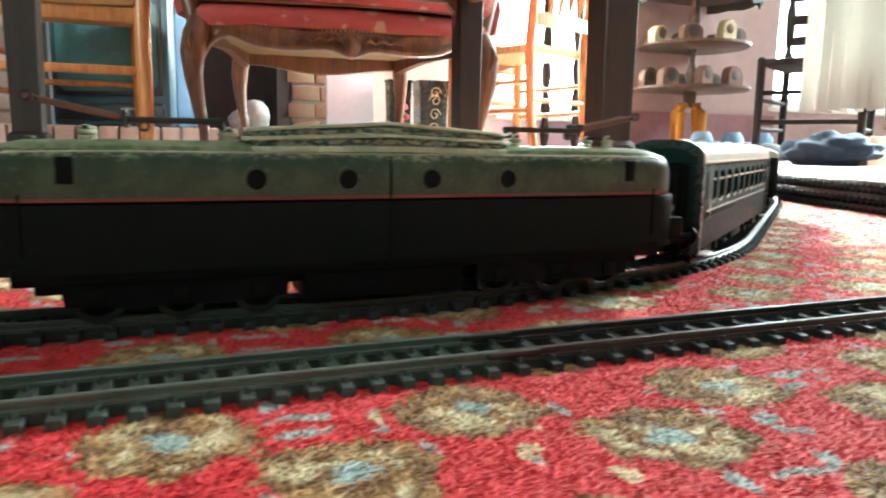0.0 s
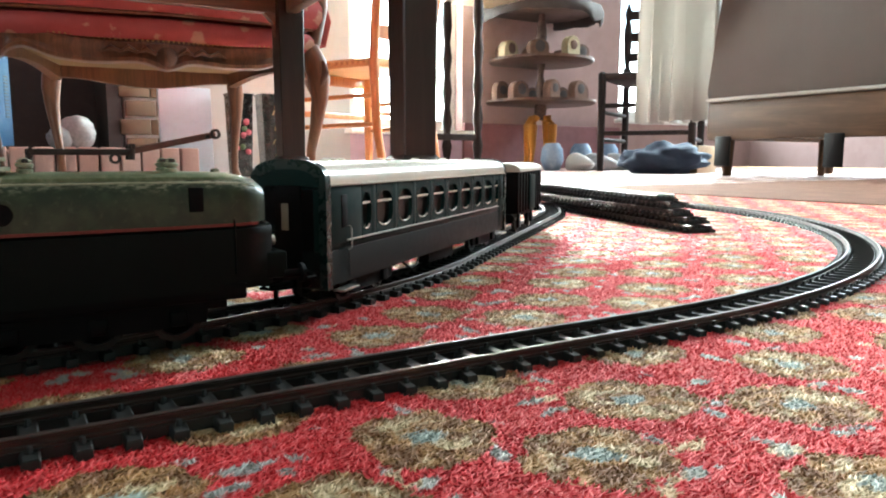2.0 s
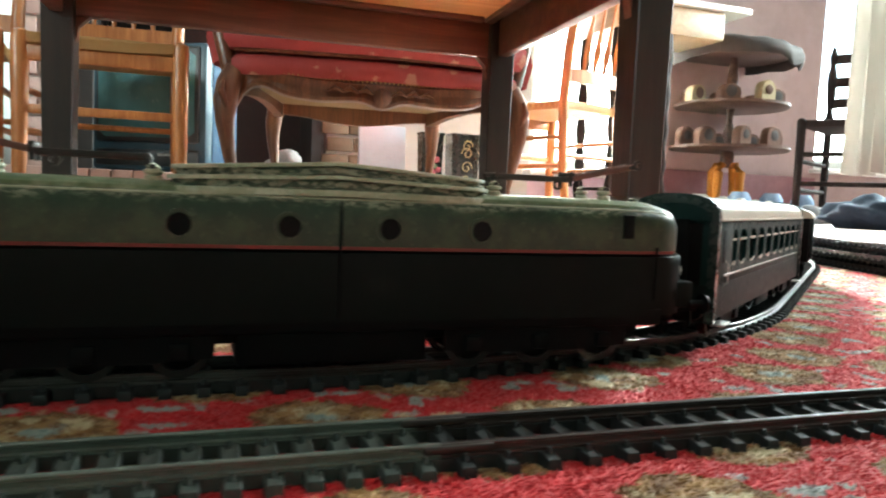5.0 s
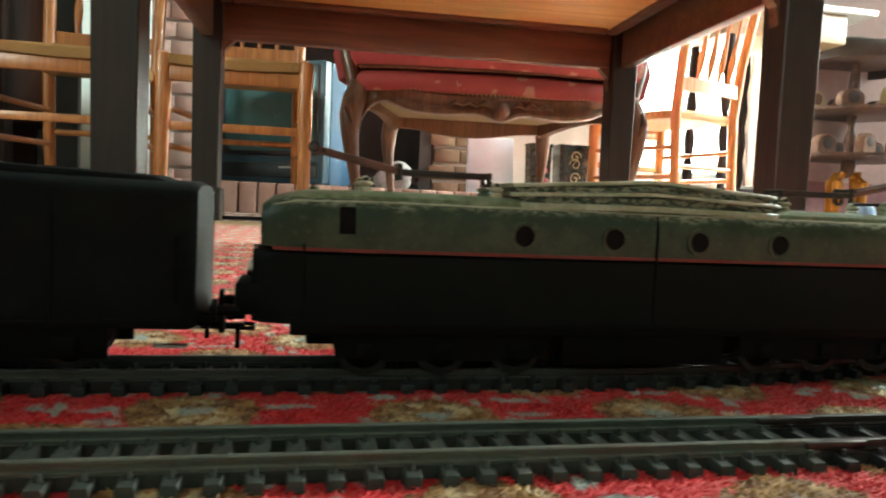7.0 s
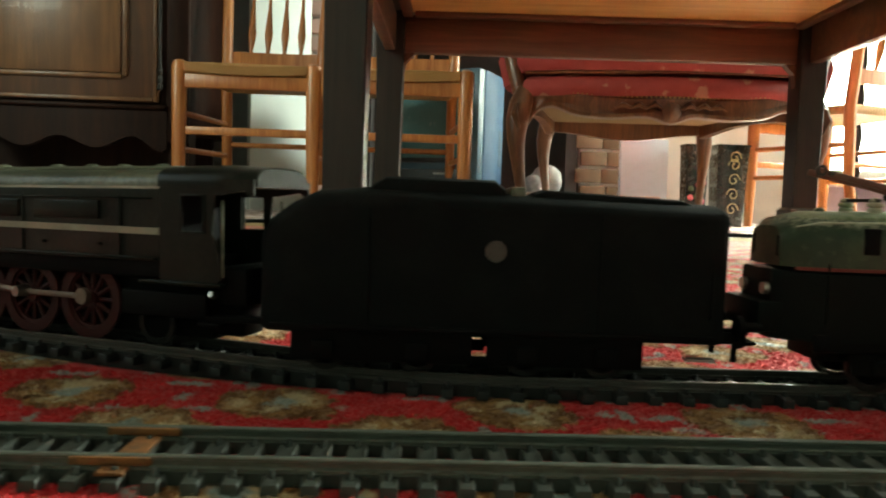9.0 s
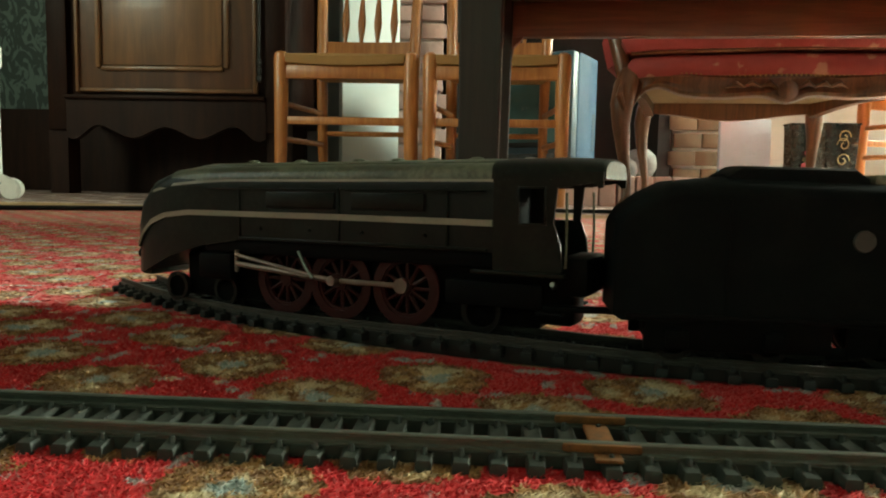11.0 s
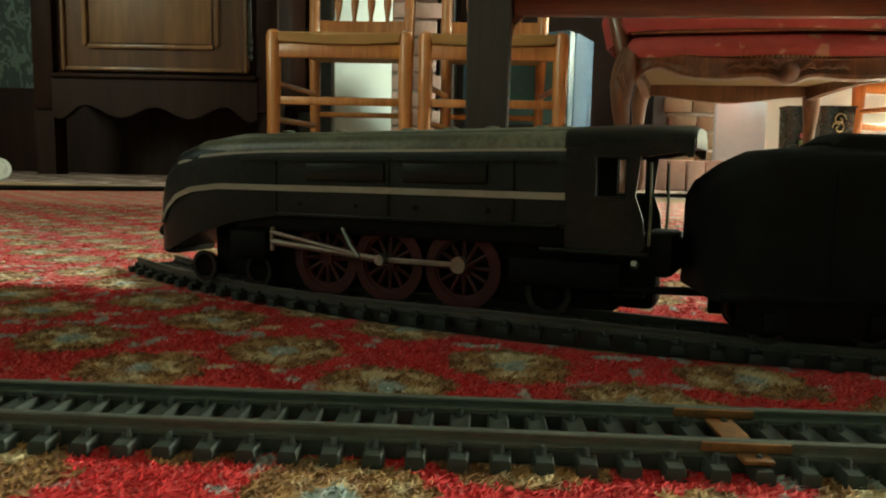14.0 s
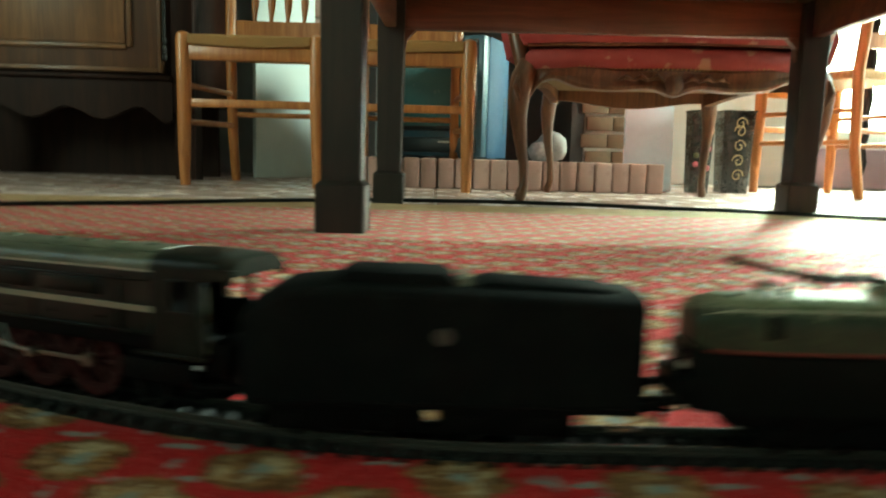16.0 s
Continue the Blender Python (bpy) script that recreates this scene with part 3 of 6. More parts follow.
GREY = "grey metal model track with dark sleepers lying on the rug"
BLACK = "dark brown model rails on black plastic sleepers on the rug"
FRONT = line_of((-1.00, 0.1640), 0.0, [(1.31, 0), (0.70, 0.52), (0.56, 0.36)])
cuts = [0, 100, 200, 300, 406, 545, 655, 772, 888, 1005, 1098, 1192, len(FRONT) - 1]
for k, (i, j) in enumerate(zip(cuts, cuts[1:])):
    grey = j <= 545
    track_section(FRONT[i:j + 1], "rail_steel" if grey else "rail_brown", "sleeper_grey" if grey else "sleeper_black", GREY if grey else BLACK, plate={4: 1, 5: 2}.get(k))
RIGHT = line_of((-0.06, 0.2263), 0, [(0.12, 0), (0.29, 0.41), (0.30, 0), (0.20, 0.5)])
LEFT = line_of((-0.06, 0.2263), 180, [(0.022, 0), (0.330, -0.405)])
LEFT = [(x, y, h + math.pi) for x, y, h in reversed(LEFT)]
for i, j in ((0, 65), (65, len(LEFT) - 1)):
    track_section(LEFT[i:j + 1], "rail_dull", "sleeper_black", BLACK)
for i, j in ((0, 60), (60, 132), (132, 205), (205, 355), (355, len(RIGHT) - 1)):
    track_section(RIGHT[i:j + 1], "rail_dull" if j < 100 else "rail_brown", "sleeper_black", BLACK)
for k, (a, b) in enumerate(((72.5, 0.0), (71.0, 0.004), (73.5, -0.003), (70.5, 0.003), (72.0, -0.002))):
    o = line_of((0.585 + b, 0.365), a, [(0.013 * k, 0)])[-1] if k else (0.585, 0.365, 0)
    track_section(line_of(o[:2], a, [(0.34, 0)]), "rail_brown", "sleeper_black", "spare black track length stacked in a pile on the rug", lift=0.0055 * k + 0.0005)


def rug_pile():
    """Wool tufts, leaning every way, round the railway and pressed flat under its track."""
    rs = np.random.RandomState(4)
    base = bpy.data.objects["rug"]
    pressed = np.zeros((3000, 3000), dtype=bool)
    for x, y, _ in FRONT + RIGHT + LEFT:
        a, b = round((x + 1.2) / 0.001), round((y + 0.2) / 0.001)
        if 20 < a < 2980 and 20 < b < 2980:
            pressed[a - 10:a + 11, b - 10:b + 11] = True
    for x0, x1, y0, y1, step, tall in ((-0.45, 0.52, 0.045, 0.30, 0.00095, 0.00110), (-0.80, 1.05, 0.30, 0.80, 0.0022, 0.0007), (-0.75, -0.45, 0.10, 0.30, 0.0019, 0.0006), (0.52, 1.0, 0.05, 0.30, 0.0019, 0.0006)):
        gx, gy = np.meshgrid(np.arange(x0, x1, step), np.arange(y0, y1, step))
        c = np.stack([gx.ravel(), gy.ravel()], -1)
        ij = np.clip(np.round((c - (-1.2, -0.2)) / 0.001).astype(int), 0, 2999)
        c = c[~pressed[ij[:, 0], ij[:, 1]]]
        m = len(c)
        c += rs.uniform(-0.5, 0.5, (m, 2)) * step
        h = tall * rs.uniform(0.55, 1.0, m)
        slim = step < 0.001
        lean = rs.normal(0, 0.9 if slim else 0.5, (m, 2)) * step + ((0.0005, -0.0003) if slim else (0.0, 0.0))
        turn = rs.uniform(0, 2 * np.pi, m)
        wide = step * rs.uniform(0.55, 0.85, m) * (0.62 if slim else 1.0)
        v = []
        for k in range(3):
            a = turn + k * 2 * np.pi / 3
            v.append(np.stack([c[:, 0] + 1.1 * wide * np.cos(a), c[:, 1] + 1.1 * wide * np.sin(a), h * 0], -1))
        v.append(np.stack([c[:, 0] + lean[:, 0], c[:, 1] + lean[:, 1], h], -1))
        per = len(v)
        v = np.stack(v, 1).reshape(-1, 3)
        top = per - 1
        tri = [(k, (k + 1) % 3, top) for k in range(3)]
        f = (np.arange(m)[:, None, None] * per + np.array(tri)[None]).reshape(-1, 3)
        me = bpy.data.meshes.new("rug_surface")
        me.vertices.add(len(v))
        me.vertices.foreach_set("co", v.ravel())
        me.loops.add(f.size)
        me.loops.foreach_set("vertex_index", f.ravel())
        me.polygons.add(len(f))
        me.polygons.foreach_set("loop_start", np.arange(0, f.size, 3))
        me.polygons.foreach_set("use_smooth", np.ones(len(f), dtype=bool))
        me.update()
        me.materials.append(M["carpet_wool"])
        ob = new("rug_surface", me)
        ob.parent = base
        tagged(ob, kind="stuff")


rug_pile()


# ---- model train ----
def section(w, zs, tops, k=10):
    """A car body's cross-section: straight sides and a rounded roof. zs: bottom, eave, roof top."""
    zb, ze, zt = zs
    ring = [(-w, zb), (-w, ze)]
    for i in range(1, k):
        a = math.pi * (1 - i / k)
        ring.append((math.copysign(abs(math.cos(a)) ** tops, math.cos(a)) * w, ze + (zt - ze) * math.sin(a) ** tops))
    return ring + [(w, ze), (w, zb)]


def hull(bm, stations, tops=0.8, k=10):
    """Stations: x, half width, bottom, eave, roof."""
    return loft(bm, [[Vector((x, y, z)) for y, z in section(w, (a, b, c), tops, k)] for x, w, a, b, c in stations])


def hoop(bm, profile, flip, seg=26):
    """An open ring about z."""
    m = pose(0, 0, 0, flip)
    loft(bm, [[m @ Vector((r * math.cos(2 * math.pi * k / seg), r * math.sin(2 * math.pi * k / seg), z)) for k in range(seg)] for r, z in profile + profile[:1]], caps=False)


def wheel(parent, x, y, r, tread="wheel_dark", centre="under_black", spokes=0):
    s = 1 if y > 0 else -1
    rot = pose(x, y, r, 90, 0, 0)
    bm = B()
    hoop(bm, [(r * 0.84, -0.0012), (r, -0.0012), (r, 0.0008), (r * 1.12, 0.0010), (r * 1.12, 0.0016), (r * 0.84, 0.0016)], 0 if s < 0 else 180)
    w = part("wheel", bm, tread, parent, at=rot)
    if spokes:
        part("hub", turned(B(), [(r * 0.22, -0.0013), (r * 0.22, 0.0013)], seg=12), centre, w)
        part("rim", (lambda b: (hoop(b, [(r * 0.76, -0.0009), (r * 0.85, -0.0010), (r * 0.85, 0.0009), (r * 0.76, 0.0008)], 0), b)[1])(B()), centre, w)
        me = mesh_of("spoke", rod(B(), (0.15 * r, 0, 0), (0.80 * r, 0, 0), r * 0.07, r * 0.055, 6), centre)
        for i in range(spokes):
            o = new("spoke", me)
            o.parent, o.matrix_basis = w, pose(0, 0, 0, 0, 0, 360 * i / spokes)
    else:
        part("wheel_centre", turned(B(), [(r * 0.82, -0.0007), (r * 0.3, -0.0010), (r * 0.25, -0.0018), (r * 0.25, 0.0010), (r * 0.82, 0.0010)], seg=18), centre, w)
    return w


def bogie(parent, x, axles, r, frame_w=0.0115):
    b = part("bogie", box(B(), (x, 0, r + 0.0035), (abs(axles[-1] - axles[0]) + 0.010, 0.010, 0.005), 0.0008), "under_black", parent)
    for s in (-1, 1):
        f = B()
        L = abs(axles[-1] - axles[0]) / 2
        loft(f, [[Vector((x + u, s * frame_w + dy, z)) for u, z in ((-L - 0.009, r + 0.006), (-L - 0.008, r - 0.002), (-L * 0.6, r - 0.0030), (L * 0.6, r - 0.0030), (L + 0.008, r - 0.002), (L + 0.009, r + 0.006), (L * 0.5, r + 0.008), (-L * 0.5, r + 0.008))] for dy in (-0.0009, 0.0009)])
        for a in axles:
            box(f, (x + a, s * (frame_w + 0.0012), r), (0.005, 0.0022, 0.0045), 0.0006)
        part("bogie_frame", f, "under_black", parent)
    for a in axles:
        for s in (-1, 1):
            wheel(parent, x + a, s * 0.0078, r)
    return b


def buffers(parent, x, d, z=0.0125, mat="under_black"):
    for s in (-1, 1):
        b = B()
        rod(b, (x, s * 0.010, z), (x + d * 0.0055, s * 0.010, z), 0.0014, seg=10)
        rod(b, (x + d * 0.0055, s * 0.010, z), (x + d * 0.0068, s * 0.010, z), 0.0033, 0.0030, 14)
        part("buffer", b, mat, parent)
    c = B()
    box(c, (x + d * 0.005, 0, z - 0.003), (0.012, 0.0030, 0.0016), 0.0003)
    tube(c, [(x + d * 0.010, -0.004, z - 0.003), (x + d * 0.0135, -0.003, z - 0.003), (x + d * 0.0135, 0.003, z - 0.003), (x + d * 0.010, 0.004, z - 0.003)], 0.0006, 6)
    box(c, (x + d * 0.009, 0, z - 0.0062), (0.0012, 0.0012, 0.006))
    part("coupling", c, "under_black", parent)


def ring_plate(bm, m, r, wid, thick, seg=20, sy=1.0):
    prof = [(r - wid, -thick), (r + wid, -thick), (r + wid, thick), (r - wid, thick)]
    rings = []
    for k in range(seg + 1):
        a = 2 * math.pi * k / seg
        rings.append([m @ Vector((q * math.cos(a), q * math.sin(a) * sy, t)) for q, t in prof])
    loft(bm, rings, caps=False)


def electric_loco():
    e = thing("electric_locomotive", pose(0.0795, 0.2262, RAIL, 0, 0, 0.6), "worn olive green model electric locomotive with red line on the track", "model locomotive")
    L = 0.1105
    up, lo = B(), B()
    ends = [(-L, 0.0085), (-L + 0.003, 0.0112), (-L + 0.009, 0.0132), (-L + 0.026, 0.0146)]
    ends = ends + [(-x, w) for x, w in reversed(ends)]
    dz = {0: 0.004, 1: 0.0016, 2: 0.0004, 3: 0.0, 4: 0.0, 5: 0.0004, 6: 0.0016, 7: 0.004}
    hull(up, [(x, w, 0.0340, 0.0405 - dz[i] * 0.5, 0.0490 - dz[i]) for i, (x, w) in enumerate(ends)], 0.62, 16)
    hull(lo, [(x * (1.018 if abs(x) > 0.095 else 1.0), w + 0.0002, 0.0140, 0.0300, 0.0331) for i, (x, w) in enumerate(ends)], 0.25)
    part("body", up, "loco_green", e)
    # Roof crown is a paler green skin where light grazes the top.
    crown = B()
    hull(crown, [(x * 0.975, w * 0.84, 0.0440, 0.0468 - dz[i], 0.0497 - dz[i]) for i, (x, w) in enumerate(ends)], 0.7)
    part("roof", crown, "roof_green_lit", e, "worn green roof, paled for grazing light")
    # Pale strip along the eaves shows a rubbed and lit edge.
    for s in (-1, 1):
        part("rain_strip", loft(B(), [[Vector((x, s * (w * 0.865 + d), z - dz[i + 1])) for d, z in ((-0.0012, 0.0462), (0.0004, 0.0458), (0.0005, 0.0466), (-0.0012, 0.0472))] for i, (x, w) in enumerate(ends[1:-1])]), "roof_worn_lit", e)
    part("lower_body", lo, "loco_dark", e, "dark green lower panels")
    for s in (-1, 1):
        part("body_seam", tube(B(), [(0, s * (w1 + 0.0001), z) for w1, z in ((0.0148, 0.0150), (0.0148, 0.0325), (0.0146, 0.0345), (0.0146, 0.0405), (0.0142, 0.0432), (0.0132, 0.0458))], 0.00045, 6), "under_black", e)
    for s in (-1, 1):
        strip = [[Vector((x, s * (w + d), z)) for d, z in ((-0.0004, 0.0332), (0.0003, 0.0332), (0.0003, 0.0341), (-0.0004, 0.0341))] for x, w in ends[1:-1]]
        part("red_line", loft(B(), strip), "line_red", e, "thin red line")
    # Lantern ledges and cap are coloured pale for light on their tops.
    lantern = (("lantern_foot", 0.0132, 0.0466, 0.0484, 0.0432, 0.0006, "roof_worn_lit"), ("lantern_base", 0.0119, 0.0480, 0.0503, 0.0420, 0.0013, "loco_green"), ("lantern_ledge", 0.0128, 0.0500, 0.0511, 0.0432, 0.0017, "roof_worn_lit"), ("lantern_side", 0.0115, 0.0509, 0.0529, 0.0412, 0.0022, "loco_green"), ("roof_lantern", 0.0121, 0.0526, 0.0537, 0.0422, 0.0027, "roof_worn_lit"))
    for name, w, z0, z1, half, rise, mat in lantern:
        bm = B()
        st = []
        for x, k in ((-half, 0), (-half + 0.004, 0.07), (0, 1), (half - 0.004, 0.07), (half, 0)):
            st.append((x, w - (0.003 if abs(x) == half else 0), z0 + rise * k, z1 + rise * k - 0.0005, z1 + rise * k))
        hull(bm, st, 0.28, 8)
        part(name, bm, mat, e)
    for s in (-1, 1):
        for x in (-0.0400, -0.0133, 0.0133, 0.0400):
            m = pose(x, s * 0.0147, 0.0390, 90, 0, 0)
            rim = B()
            ring_plate(rim, m, 0.0034, 0.0005, 0.0004)
            p = part("porthole", rim, "loco_green", e)
            part("porthole_glass", turned(B(), [(0.0030, -0.0001), (0.0030, 0.0001)], m=m, seg=16), "under_black", p)
        for x in (-0.0885, 0.0885):
            part("cab_window", box(B(), (x, s * 0.0140, 0.0415), (0.0043, 0.0012, 0.0072), 0.0004, -s * (8 if x > 0 else -8)), "under_black", e)
        for x in (-0.0995, 0.0995):
            rail = B()
            d = 0.0016
            yy = s * (0.0142 - d)
            tube(rail, [(x, yy, 0.018), (x, yy + s * 0.0012, 0.019), (x, yy + s * 0.0012, 0.035), (x, yy, 0.036)], 0.0003, 6)
            part("handrail", rail, "loco_dark", e)
    for d in (-1, 1):
        for s in (-1, 1):
            part("front_window", box(B(), (d * (L - 0.0012), s * 0.0045, 0.0395), (0.0016, 0.0060, 0.0060), 0.0004, d * s * -14), "under_black", e)
            lamp = B()
            rod(lamp, (d * (L - 0.002), s * 0.0062, 0.0275), (d * (L + 0.0034), s * 0.0062, 0.0275), 0.0019, 0.0017, 12)
            part("headlight", lamp, "steel", e)
        part("end_rail", tube(B(), [(d * (L + 0.0010), -0.007, 0.0330), (d * (L + 0.002), 0, 0.0332), (d * (L + 0.0010), 0.007, 0.0330)], 0.0004, 6), "steel", e)
        part("buffer_beam", box(B(), (d * (L + 0.002), 0, 0.0200), (0.0085, 0.0215, 0.0085), 0.0008), "loco_dark", e)
        buffers(e, d * (L + 0.0050), d, 0.0168)
        # pantograph
        up_a_bit = pose(0, 0, 0.0016)
        x0 = d * 0.0650
        for ix in (-0.0185, 0.0185):
            for s in (-1, 1):
                ins = B()
                turned(ins, [(0.0018, 0.0470), (0.0019, 0.0488), (0.0013, 0.0491), (0.0021, 0.0497), (0.0021, 0.0503), (0.0012, 0.0507), (0.0017, 0.0511), (0.0005, 0.0520)], base=(x0 + ix, s * 0.0066, 0), seg=12)
                part("insulator", ins, "roof_worn_lit", e, at=up_a_bit)
            cross = box(B(), (x0 + ix, 0, 0.0512), (0.0016, 0.0165, 0.0010), 0.0002)
            part("cross_bar", cross, "iron", e, at=up_a_bit)
        pan = B()
        for s in (-1, 1):
            box(pan, (x0 - d * 0.0045, s * 0.0034, 0.0536), (0.027, 0.0009, 0.0017), 0.0002)
            part("pantograph_arm", box(B(), (x0 + d * 0.0195, s * 0.0030, 0.0562), (0.0270, 0.0010, 0.0018), 0.0003, 0, 0, -d * 12.0), "pantograph_brown", e, "rusty brown raised arm", at=up_a_bit)
            rod(pan, (x0 - d * 0.0175, s * 0.0034, 0.0512), (x0 - d * 0.0165, s * 0.0034, 0.0545), 0.0008, seg=8)
            rod(pan, (x0 + d * 0.0085, s * 0.0034, 0.0514), (x0 + d * 0.0088, s * 0.0034, 0.0560), 0.0008, seg=8)
        for x, z in ((-0.0170, 0.0540), (0.0088, 0.0552), (0.0300, 0.0584)):
            rod(pan, (x0 + d * x, -0.0046, z), (x0 + d * x, 0.0046, z), 0.0007, seg=8)
        part("pantograph", pan, "iron", e, "lowered dark metal pantograph", at=up_a_bit)
        for x, z in ((0.0325, 0.0592), (0.0040, 0.0518)):
            ring = B()
            ring_plate(ring, pose(x0 + d * x, -0.0034, z, 90, 0, 0), 0.0012, 0.0004, 0.0005, 14)
            part("pantograph_eye", ring, "iron", e, at=up_a_bit)
        part("roof_whistle", turned(B(), [(0.0014, 0.0465), (0.0014, 0.0500), (0.0008, 0.0504)], base=(d * 0.0970, -0.003, 0), seg=10), "loco_green", e)
        bogie(e, d * 0.061, (-0.0215, 0.0, 0.0215), 0.0068)
    part("underframe", box(B(), (0, 0, 0.0105), (0.196, 0.016, 0.006), 0.0006), "under_black", e)
    part("tank", box(B(), (0, 0, 0.0076), (0.052, 0.0235, 0.0112), 0.001), "under_black", e)
    for s in (-1, 1):
        part("skirt_rail", box(B(), (0, s * 0.0132, 0.0135), (0.205, 0.0016, 0.0050), 0.0006), "under_black", e)
    return e


def passenger_coach():
    c = thing("passenger_coach", pose(0.2955, 0.3105, RAIL, 0, 0, 37.8), "dark green and maroon model passenger coach with pale roof", "model coach")
    L, w = 0.1140, 0.0145
    body = B()
    ze, zt = 0.0445, 0.0525
    st = [(-L, w - 0.0016), (-L + 0.0016, w - 0.0002), (-L + 0.004, w), (L - 0.004, w), (L - 0.0016, w - 0.0002), (L, w - 0.0016)]
    hull(body, [(x, ww, 0.0436, ze - 0.0008 - (0.001 if abs(x) == L else 0), zt - 0.0012 - (0.0012 if abs(x) == L else 0)) for x, ww in st], 0.75)
    part("body", body, "coach_green", c)
    low = B()
    hull(low, [(x, ww + 0.0001, 0.0085, 0.0205, 0.0210) for x, ww in st], 0.2)
    part("lower_side", low, "coach_maroon", c, "dark maroon lower side panels")
    mid = B()
    hull(mid, [(x, ww - 0.0032, 0.0205, 0.0434, 0.0440) for x, ww in st], 0.2)
    part("inner_wall", mid, "under_black", c)
    roof = B()
    hull(roof, [(x, w + 0.0006, ze - 0.0002, ze + 0.0004, zt) for x in (-L + 0.0025, L - 0.0025)], 0.75, 14)
    part("roof", roof, "coach_roof", c, "pale worn roof")
    for d in (-1, 1):
        rim = B()
        outer = section(w + 0.0009, (0.0075, ze, zt + 0.0007), 0.75, 14)
        inner = section(w - 0.0022, (0.0075, ze - 0.002, zt - 0.0028), 0.75, 14)
        a = [bm_v for bm_v in (Vector((d * (L - 0.0030), y, z)) for y, z in outer)]
        b = [Vector((d * (L + 0.0004), y, z)) for y, z in outer]
        e2 = [Vector((d * (L + 0.0004), y, z)) for y, z in inner]
        f = [Vector((d * (L - 0.0030), y, z)) for y, z in inner]
        loft(rim, [a, b, e2, f, a], close=False)
        part("end_rim", rim, "coach_rim", c)
        part("end_wall", loft(B(), [[Vector((x, y * 0.9, z - 0.001)) for y, z in section(w - 0.001, (0.0085, ze - 0.001, zt - 0.0015), 0.75, 14)] for x in (d * (L - 0.001), d * (L - 0.0002))]), "coach_green", c)
        door = part("end_door", box(B(), (d * (L + 0.0001), 0, 0.0275), (0.0014, 0.0105, 0.0330), 0.0005), "under_black", c)
        part("door_window", box(B(), (d * (L + 0.0008), 0.0010, 0.0330), (0.0006, 0.0028, 0.0095), 0.0002), "cream_line", door)
        buffers(c, d * L, d)
        part("buffer_beam", box(B(), (d * (L - 0.001), 0, 0.011), (0.003, 0.025, 0.006), 0.0005), "under_black", c)
        bogie(c, d * 0.078, (-0.0145, 0.0145), 0.0058)
    for s in (-1, 1):
        # window band: piers between openings, with rounded panes set in
        y = s * (w - 0.0003)
        xs = [-0.0825] + [-0.0660 + 0.0205 * i for i in range(8)] + [0.0955]
        wd = [0.0082] + [0.0165] * 8 + [0.0075]
        edges = [-L + 0.004]
        for x, ww in zip(xs, wd):
            edges += [x - ww / 2, x + ww / 2]
        edges.append(L - 0.004)
        for a, b in zip(edges[::2], edges[1::2]):
            part("window_pier", box(B(), ((a + b) / 2, y, 0.0345), (b - a, 0.0012, 0.0230), 0.0003), "coach_green", c)
        for x, ww in zip(xs, wd):
            fr = B()
            n = 28
            o, q = [], []
            for k in range(n + 1):
                t = 2 * math.pi * k / n
                cs, sn = math.cos(t), math.sin(t)
                far = max(abs(cs), abs(sn))
                o.append((x + cs / far * ww / 2, 0.0335 + sn / far * 0.0106))
                q.append((x + math.copysign(abs(cs) ** 0.85, cs) * ww / 2 * 0.94, 0.0335 + math.copysign(abs(sn) ** 0.85, sn) * 0.0071))
            loft(fr, [[Vector((px, y - s * 0.0006, pz)) for px, pz in o], [Vector((px, y + s * 0.0006, pz)) for px, pz in o], [Vector((px, y + s * 0.0006, pz)) for px, pz in q], [Vector((px, y - s * 0.0012, pz)) for px, pz in q]], close=False)
            win = part("window", fr, "coach_green", c)
            # Pale bar and bottom lip stand in for bright reflections in the window.
            part("curtain_rail", box(B(), (x, y + s * 0.0002, 0.0366), (ww * 0.78, 0.0005, 0.0009)), "coach_roof", win)
            lip = [(px, pz) for px, pz in q if pz < 0.0335 - 0.0056]
            part("window_lip", tube(B(), [(px, y + s * 0.0003, pz + 0.0003) for px, pz in lip], 0.00035, 6), "coach_roof", win)
            part("glass", box(B(), (x, y - s * 0.0016, 0.0345), (ww, 0.0005, 0.019)), "coach_pane", win, smooth=0)
        # Waist moulding is coloured pale for the light it catches.
        part("waist_moulding", box(B(), (0, s * (w + 0.0004), 0.0238), (2 * L - 0.030, 0.0008, 0.0007), 0.0002), "coach_trim_lit", c)
        part("waist_panel", box(B(), (0, s * (w - 0.0004), 0.0222), (2 * L - 0.010, 0.0010, 0.0026), 0.0003), "coach_maroon", c)
        part("gutter", box(B(), (0, s * (w + 0.0006), ze - 0.0004), (2 * L - 0.006, 0.0010, 0.0009), 0.0003), "coach_roof", c)
        for x in (-0.1005, 0.1035):
            d = part("side_door", box(B(), (x, s * (w - 0.0005), 0.0270), (0.0085, 0.0012, 0.0330), 0.0004), "coach_green", c)
            part("door_handle", tube(B(), [(x + 0.0035, s * (w + 0.0002), 0.020), (x + 0.0035, s * (w + 0.0014), 0.021), (x + 0.0035, s * (w + 0.0014), 0.028), (x + 0.0035, s * (w + 0.0002), 0.029)], 0.0002, 6), "coach_trim_lit", d)
            part("door_light", box(B(), (x, s * (w + 0.0001), 0.0345), (0.0045, 0.0008, 0.0120), 0.0003), "under_black", d)
            part("door_step", box(B(), (x, s * (w + 0.0008), 0.0062), (0.0120, 0.0045, 0.0008), 0.0002), "steel", c)
        part("battery_box", box(B(), (0.005, s * 0.0095, 0.0062), (0.034, 0.006, 0.0070), 0.0006), "under_black", c)
